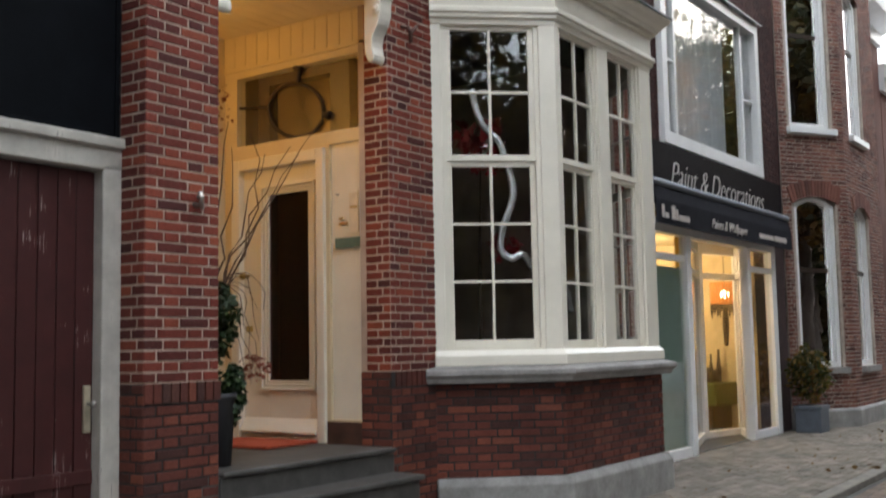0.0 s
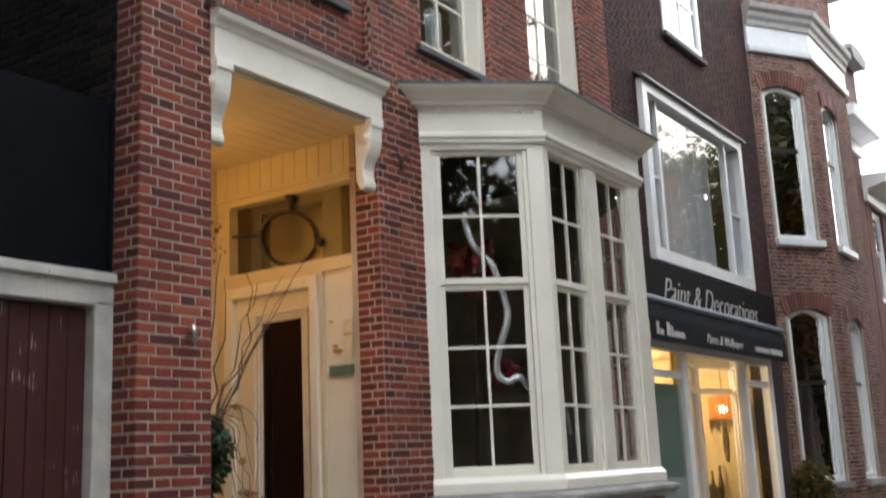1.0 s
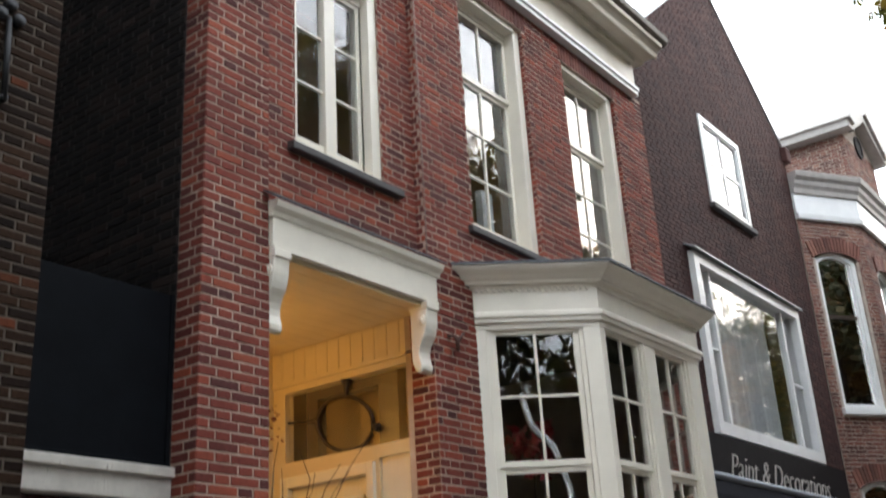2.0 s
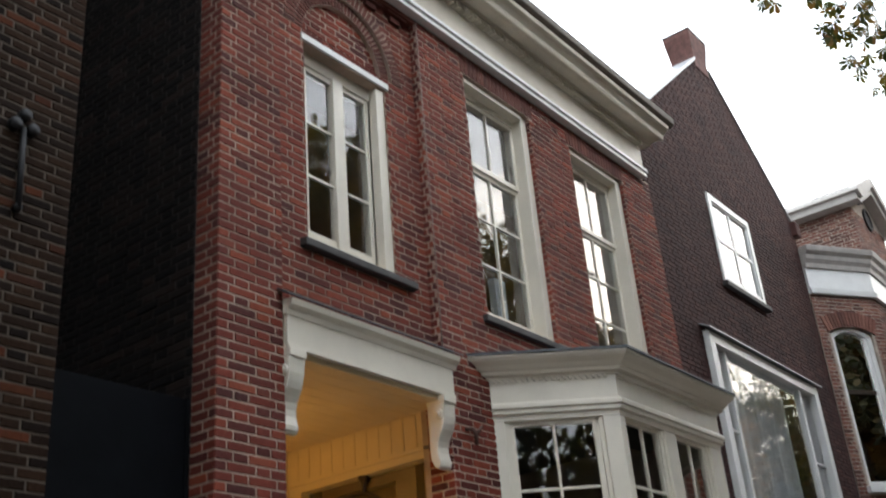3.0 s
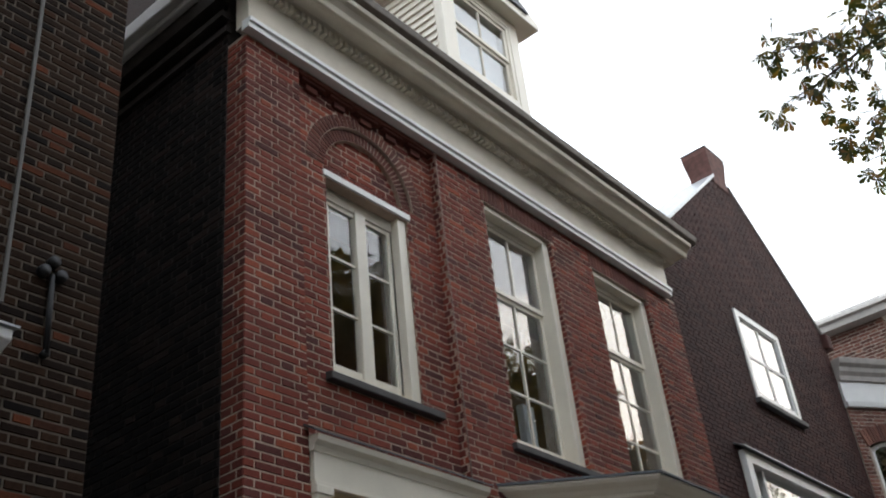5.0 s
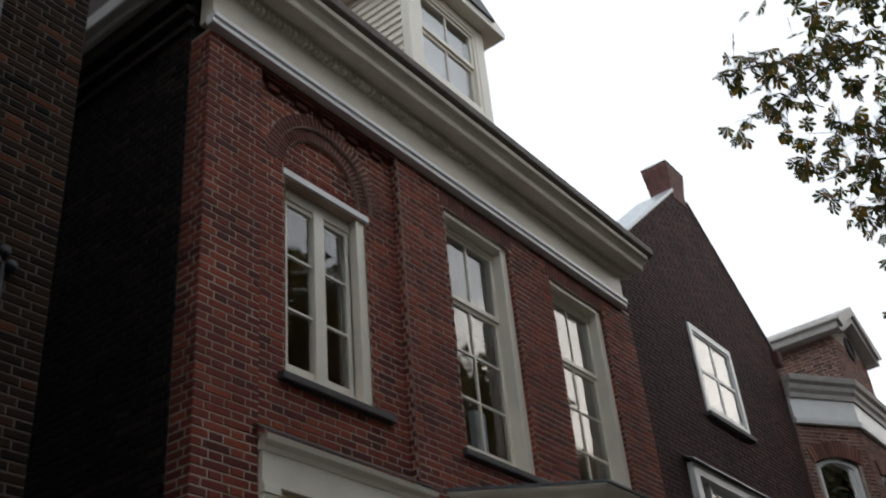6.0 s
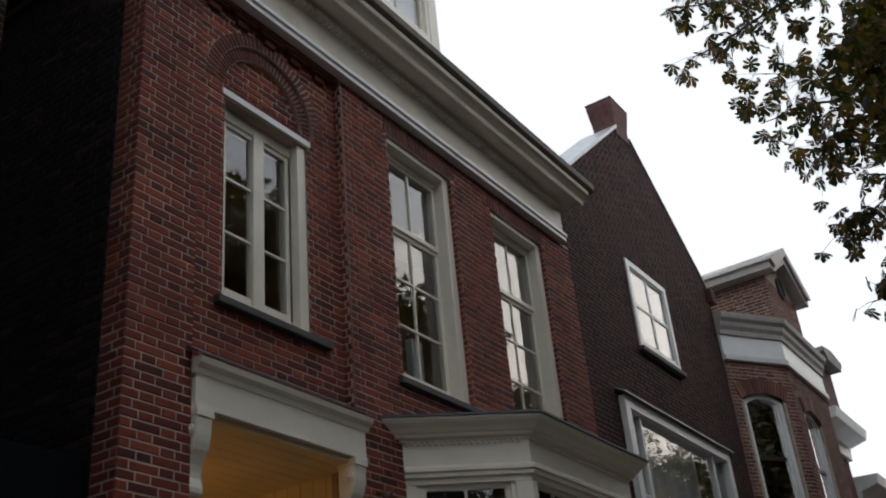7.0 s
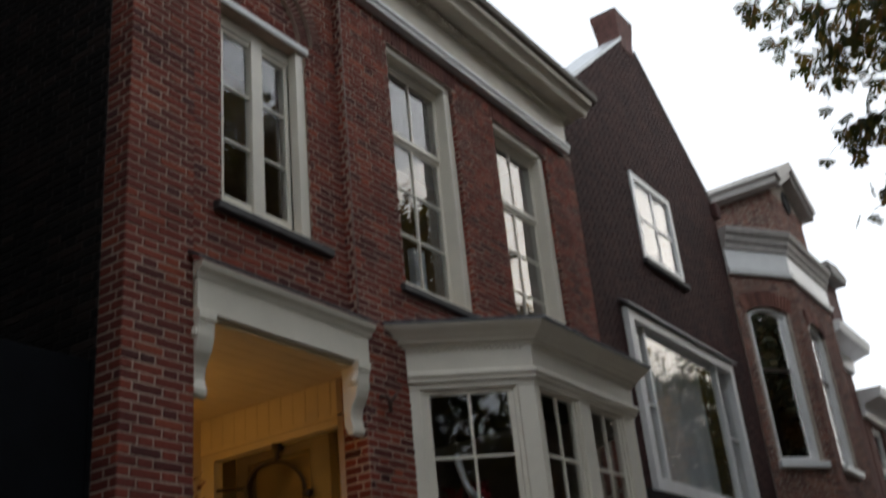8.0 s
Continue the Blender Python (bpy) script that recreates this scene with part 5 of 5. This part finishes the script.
tagged(part("far_woods", backdrop, HEDGE), "unseen dark tree and hedge backdrop across the street, darkening reflections", "trees", kind="stuff")
tree((-5.0, -13.0, 0), 2.2, (-5.0, -13.0, 4.9), (3.6, 3.0, 3.3), 4500, 0.36, "low street tree with green and brown leaves", False, 61, LEAF, 7)
# potted ivy and bare creeper in the porch
ivy = thing("potted_plant", (0.78, 0.30, 0.62), "ivy trailing from a tall dark pot in the porch", "plant")
ib = foliage(Build(), (0.74, 0.28, 1.42), (0.22, 0.19, 0.40), 950, 0.055, 5, False)
foliage(ib, (0.86, 0.22, 1.02), (0.16, 0.13, 0.44), 620, 0.05, 6, False)
rb = foliage(Build(), (1.18, 0.32, 1.22), (0.30, 0.14, 0.20), 170, 0.032, 7, False)
foliage(rb, (0.80, 0.35, 2.95), (0.22, 0.10, 0.22), 90, 0.035, 8, False)
tw = Build()
rnd = random.Random(4)
for i in range(9):
    x, z, pts = 0.78, 1.5, []
    dx = rnd.uniform(-0.03, 0.10)
    for k in range(9):
        pts.append((x, 0.30 + rnd.uniform(-0.05, 0.05), z))
        x, z, dx = x + dx, z + rnd.uniform(0.12, 0.2), dx + rnd.uniform(-0.05, 0.05)
        x = max(x, 0.62)
    tw.tube(pts, [0.009 - 0.0008 * k for k in range(9)], 5)
for i in range(8):
    x, z, pts = 0.80 + rnd.uniform(0, 0.08), 1.62 + rnd.uniform(-0.1, 0.12), []
    vx, vz = rnd.uniform(0.05, 0.09), rnd.uniform(0.0, 0.10)
    for k in range(8):
        pts.append((x, 0.30 + rnd.uniform(-0.03, 0.05), z))
        x, z, vz, vx = x + vx * rnd.uniform(0.5, 1.1), z + vz, vz - rnd.uniform(0.02, 0.045), vx * 0.93
    tw.tube(pts, [0.006 - 0.0006 * k for k in range(8)], 4)
under(ivy, part("pot", Build().lathe((0.76, 0.28, 0.622), [(0.0, 0.0), (0.12, 0.0), (0.14, 0.40), (0.155, 0.42), (0.155, 0.45), (0.12, 0.44), (0.11, 0.40), (0.0, 0.40)], 20), POT, smooth=True), part("ivy_leaves", ib, IVY, kind="stuff"), part("red_leaves", rb, REDLEAF, kind="stuff"), part("twig", tw, TWIG, kind="stuff"))

shrub = thing("potted_shrub", (11.75, -0.30, 0), "leafy shrub in a square grey planter beside the shop", "plant")
pz = Build().prism([(11.53, -0.50), (11.97, -0.50), (11.97, -0.14), (11.53, -0.14)], 0.0, 0.36, "z").prism([(11.51, -0.52), (11.99, -0.52), (11.99, -0.12), (11.51, -0.12)], 0.32, 0.38, "z")
under(shrub, part("planter", pz, PLANTER, bevel=0.008), part("leaves", foliage(Build(), (11.75, -0.31, 0.85), (0.33, 0.28, 0.42), 700, 0.10, 11, False), LEAF, kind="stuff"))

# hanging foil tube and flowers inside the bay
tubep = [(3.14, -0.16, 3.40), (3.19, -0.21, 3.14), (3.29, -0.31, 2.98), (3.33, -0.35, 2.82), (3.37, -0.39, 2.62), (3.36, -0.38, 2.48), (3.31, -0.33, 2.29), (3.29, -0.31, 2.11), (3.35, -0.37, 2.03), (3.42, -0.44, 2.06), (3.55, -0.46, 1.95), (3.85, -0.42, 1.95), (4.2, -0.4, 1.8), (4.28, -0.4, 1.6)]
fine = []
for i in range(len(tubep) - 1):
    p0, p1, p2, p3 = (Vector(tubep[min(max(j, 0), len(tubep) - 1)]) for j in (i - 1, i, i + 1, i + 2))
    fine += [0.5 * ((2 * p1) + (p2 - p0) * s + (2 * p0 - 5 * p1 + 4 * p2 - p3) * s * s + (3 * p1 - p0 - 3 * p2 + p3) * s ** 3) for s in (k / 10 for k in range(10))]
foil = thing("foil_tube", (3.6, 0, 4.0), "crinkled silver flexible tube hanging in the bay window", "tube")
under(foil, part("hose", Build().tube(fine, [0.030 + 0.003 * (i % 2) for i in range(len(fine))], 12), FOIL, smooth=True), part("wire", Build().tube([(3.14, -0.16, 3.40), (3.14, -0.16, 4.29)], 0.003, 4), IRON))
flowers = thing("flower_arrangement", (4.0, 0.5, 0.95), "red flowers standing in the bay window", "flowers")
under(flowers, part("blooms", foliage(foliage(Build(), (3.9, 0.25, 3.1), (0.35, 0.2, 0.3), 90, 0.09, 14, True), (3.95, 0.1, 2.2), (0.25, 0.2, 0.15), 40, 0.07, 15, True), FLOWER), part("stems", Build().tube([(3.9, 0.3, 0.96), (3.9, 0.28, 2.2), (3.9, 0.25, 3.1)], [0.02, 0.015, 0.006], 6), TWIG))
drape = thing("room_drape", (4.2, 1.0, 0.95), "dark red drape hanging inside the bay room", "curtain")
dr = Build()
for i in range(40):
    x = 3.0 + i * 0.05
    dr.prism([(x, 1.4 + 0.03 * math.sin(i * 2.1)), (x + 0.05, 1.4 + 0.03 * math.sin(i * 2.1 + 2.1)), (x + 0.05, 1.42 + 0.03 * math.sin(i * 2.1 + 2.1)), (x, 1.42 + 0.03 * math.sin(i * 2.1))], 0.96, 4.2, "z")
under(drape, part("cloth", dr, REDCLOTH))
porch_lamp = thing("porch_lamp", (0.98, 1.25, 3.5), "small lit globe lamp under the porch ceiling", "lamp")
under(porch_lamp, part("stem", Build().tube([(0.98, 1.25, 3.52), (0.98, 1.25, 3.95)], 0.012, 8), BRASS), part("cap", Build().lathe((0.98, 1.25, 3.46), [(0.07, 0), (0.05, 0.05), (0.0, 0.07)], 16), BRASS, smooth=True))

# ---- brickwork, laid last ----
PL = 1.168


def front_cut(z):
    c = [(a, b) for a, b, p, q in (ENTR, BAY, PANEL, W2, W3, (2.84, 4.03, 7.26, 7.49), (4.68, 5.90, 7.26, 7.49)) if p < z < q]
    return c


def panel_cut(z):
    c = [(W1[0] - 0.54, W1[1] - 0.54)] if W1[2] < z < 6.60 else []
    if 6.59 < z < 6.672:
        c.append((W1[0] - 0.57, W1[1] - 0.51))
    if SZ < z < SZ + R1:
        half = R1 if z < SZ else math.sqrt(max(R1 * R1 - (z - SZ) ** 2, 0))
        c.append((CX - 0.54 - half, CX - 0.54 + half))
    return c


brick_face(facade, FRONT, W, PL, 7.50, RED, front_cut, 1, pick=lambda x, z: x < 0.55 and 1.1 < z < 3.7)
brick_face(facade, FRONT, W, 0.0, PL - 0.123, PLINTH, front_cut, 2, proud=0.005, pick=lambda x, z: x < 2.7)
sold = Build()
for i in range(103):
    x = i * 0.0635
    if not (ENTR[0] - 0.03 < x < ENTR[1] - 0.01 or BAY[0] - 0.03 < x < BAY[1]):
        sold.box(x, -0.012, PL - 0.118, x + 0.052, 0.002, PL - 0.008)
part("soldier_course", sold, PLINTH, facade, kind="stuff")
brick_face(panel_wall, FRONT @ pose(0.54, 0.08, 0), 1.66, 4.02, 7.50, RED, panel_cut, 3, shift=0.06, pick=lambda x, z: 4.4 < z < 6.0)
# flat soldier arches over the tall windows
for a, c in ((2.84, 4.03), (4.68, 5.90)):
    s = Build()
    n = round((c - a) / 0.0625)
    for i in range(n):
        x = a + (c - a) * i / n
        s.box(x + 0.006, -0.005, 7.28, x + (c - a) / n - 0.006, 0.01, 7.485)
    part("soldier_arch", s, SOLDIER, facade, kind="stuff")
# round arch with two stepped rings and its brick field
ringb, ring2, tym = Build(), Build(), Build()
for i in range(40):
    a0, a1 = math.pi * (i + 0.14) / 40, math.pi * (i + 0.86) / 40
    ringb.prism([(CX + r * math.cos(a), SZ + r * math.sin(a)) for r, a in ((R2 + 0.006, a0), (R1 - 0.004, a0), (R1 - 0.004, a1), (R2 + 0.006, a1))], 0.070, 0.20, "y")
    ring2.prism([(CX + r * math.cos(a), SZ + r * math.sin(a)) for r, a in ((R3 + 0.004, a0), (R2 - 0.004, a0), (R2 - 0.004, a1), (R3 + 0.004, a1))], 0.105, 0.22, "y")
part("outer_arch_ring", ringb, SOLDIER, panel_wall, kind="stuff")
part("inner_arch_ring", ring2, SOLDIER, panel_wall, kind="stuff")
for i in range(16):
    x = CX - 0.50 + i * 0.0625
    tym.box(x + 0.006, 0.142, 6.69, x + 0.0565, 0.16, 6.80)
part("soldier_course", tym, RED, panel_wall, kind="stuff")
brick_face(panel_wall, FRONT @ pose(CX - R3, 0.15, 0), 2 * R3, 6.81, SZ + R3, RED, lambda z: [(-1, R3 - math.sqrt(max(R3 * R3 - (z - SZ) ** 2, 0))), (R3 + math.sqrt(max(R3 * R3 - (z - SZ) ** 2, 0)), 3)], 5)
part("arch_field", Build().prism([(CX - R2, 6.66), (CX + R2, 6.66)] + [(CX + R2 * math.cos(a), SZ + R2 * math.sin(a)) for a in (math.pi * i / 20 for i in range(21))], 0.151, 0.25, "y"), MORTAR_UP, panel_wall)
spand = Build()
for i in range(24):
    a0, a1 = math.pi * i / 24, math.pi * (i + 1) / 24
    spand.prism([(CX + R1 * math.cos(a0), SZ + R1 * math.sin(a0)), (CX + R1 * math.cos(a0), SZ + R1 + 0.002), (CX + R1 * math.cos(a1), SZ + R1 + 0.002), (CX + R1 * math.cos(a1), SZ + R1 * math.sin(a1))], 0.081, 0.2, "y")
    spand.prism([(CX + R3 * math.cos(a0), SZ + R3 * math.sin(a0)), (CX + R1 * math.cos(a0), SZ + R1 * math.sin(a0)), (CX + R1 * math.cos(a1), SZ + R1 * math.sin(a1)), (CX + R3 * math.cos(a1), SZ + R3 * math.sin(a1))], 0.111, 0.24, "y")
    spand.prism([(CX + R2 * math.cos(a0), SZ + R2 * math.sin(a0)), (CX + R1 * math.cos(a0), SZ + R1 * math.sin(a0)), (CX + R1 * math.cos(a1), SZ + R1 * math.sin(a1)), (CX + R2 * math.cos(a1), SZ + R2 * math.sin(a1))], 0.0765, 0.11, "y")
spand.box(CX - R1, 0.081, 6.66, CX - R3, 0.2, SZ).box(CX + R3, 0.081, 6.66, CX + R1, 0.2, SZ)
part("arch_mortar", spand, MORTAR_UP, panel_wall)
# corbels under the architrave of the recessed panel
cbl = Build()
for i in range(5):
    x = 0.60 + i * 0.315
    cbl.box(x, 0.02, 7.43, x + 0.25, 0.09, 7.495).box(x + 0.06, 0.045, 7.37, x + 0.19, 0.09, 7.425)
cbl.box(0.545, 0.0, 7.455, 2.195, 0.09, 7.5)
part("corbel_course", cbl, SOLDIER, panel_wall, bevel=0.004)
# returns
brick_face(facade, wall_frame(2.2, 0.08, 0, -1), 0.08, 4.02, 7.49, RED, seed=26, long=0.075)
brick_face(facade, wall_frame(0, 0.215, 0, -1), 0.215, PL, 7.50, RED, seed=6, shift=0.02)
brick_face(facade, wall_frame(0, 0.215, 0, -1), 0.215, 0, PL, PLINTH, seed=7, shift=0.02)
brick_face(facade, wall_frame(2.24, 0.225, 0, -1), 0.22, PL, 3.97, RED, seed=8, shift=0.02)
brick_face(facade, wall_frame(2.24, 0.285, 0, -1), 0.28, 0.62, PL, PLINTH, seed=9, shift=0.02)
brick_face(panel_wall, wall_frame(W1[1], 0.18, 0, -1), 0.10, W1[2], 6.58, RED, seed=27, long=0.1)
for o in (W2, W3):
    brick_face(facade, wall_frame(o[1], 0.14, 0, -1), 0.14, o[2], o[3], RED, seed=10, long=0.1)
brick_face(home, wall_frame(-0.004, 6.5, 0, -1), 6.282, 2.4, 8.25, TAR, seed=12)
brick_face(bay_base, CANT, LEN, 0.33, 1.05, PLINTH, seed=13, proud=0.006, pick=lambda x, z: True)
brick_face(bay_base, wall_frame(3.47, -0.76), 1.88, 0.33, 1.05, PLINTH, seed=14, proud=0.006, pick=lambda x, z: True)
# left neighbour, canted house, painted gable
brick_face(left, LFR @ pose(2.2, 0, 0), LW - 2.2, 2.0, 10.4, OLD, rect_cut((-1, 2.8 - 0.58, 0, 4.2)), 15, course=0.056, long=0.20, pick=lambda x, z: x > 1.2 and 4.2 < z < 6.6)
for k, (m, n, wins) in enumerate(((C3, L3, (LOW, UP)), (F3, FW3, (LOWF, UPF)))):
    def cut3(z, wins=wins):
        return [s for w in wins for s in arched(w[0] - 0.05, w[1] + 0.05, w[2] - 0.1, w[3] + 0.2, w[4])(z)]
    brick_face(third, m @ pose(0, 0.01, 0), n, 0.28, 7.64, FARB, cut3, 16 + k)

brick_face(third, wall_frame(13.35, 2.0, 0, -1), 2.6, 8.5, 9.46, FARB, seed=28)
brick_face(third, wall_frame(13.35, -0.60), 1.8, 8.5, 9.46, FARB, seed=29)

def gable_cut(z):
    c = [(o[0], o[1]) for o in (loc(BW), loc(SQ), loc(SH)) if o[2] < z < o[3]]
    if z > 8.55:
        c += [(-1, (z - 8.55) / (AP[1] - 8.55) * (AP[0] - 0.25))]
    if z > 8.86:
        c += [(SW - (z - 8.86) / (AP[1] - 8.86) * (SW - AP[0] - 0.25), 9)]
    return c


brick_face(shop, SF, SW, 3.66, AP[1], PURPLE, gable_cut, 19, proud=0.006)
# paving
for nm, own, y0, y1, z, matl, sd in (("paver", pavement, -2.05, 0.55, -0.012, PAVER, 21), ("paver", road, -7.3, -2.21, -0.076, ROADB, 22)):
    rest, rnd, picked = Build(), random.Random(sd), 0
    one = Build()
    one.pts([(0, 0, 0), (0.2, 0, 0), (0.2, 0.098, 0), (0, 0.098, 0), (0.004, 0.004, 0.01), (0.196, 0.004, 0.01), (0.196, 0.094, 0.01), (0.004, 0.094, 0.01)])
    one.f += [(4, 5, 6, 7), (0, 1, 5, 4), (1, 2, 6, 5), (2, 3, 7, 6), (3, 0, 4, 7)]
    one = one.mesh(nm, matl)
    nrow = int((y1 - y0) / 0.105)
    for j in range(nrow):
        y = y0 + j * 0.105
        x = 2.0 - (0.105 if j % 2 else 0)
        while x < 24:
            h = z + 0.010 + rnd.uniform(-0.002, 0.003)
            if own is pavement and picked < 300 and 5.6 < x < 10.5 and y < -0.9:
                picked += 1
                ob = new(nm, one)
                ob.parent, ob.location = own, (x, y, h - 0.010)
                x += 0.21
                continue
            n = rest.pts([(x, y, z), (x + 0.2, y, z), (x + 0.2, y + 0.098, z), (x, y + 0.098, z), (x + 0.004, y + 0.004, h), (x + 0.196, y + 0.004, h), (x + 0.196, y + 0.094, h), (x + 0.004, y + 0.094, h)])
            rest.f += [(n + 4, n + 5, n + 6, n + 7), (n, n + 1, n + 5, n + 4), (n + 1, n + 2, n + 6, n + 5), (n + 2, n + 3, n + 7, n + 6), (n + 3, n, n + 4, n + 7)]
            x += 0.21
    part("pavers", rest, matl, own, kind="stuff")
lit = foliage(Build(), (8.0, -1.4, 0.012), (5.0, 0.8, 0.008), 60, 0.07, 31, False)
tagged(part("fallen_leaves", lit, BROWNLEAF), "scattered fallen brown leaves on the pavement", "leaves", kind="stuff")
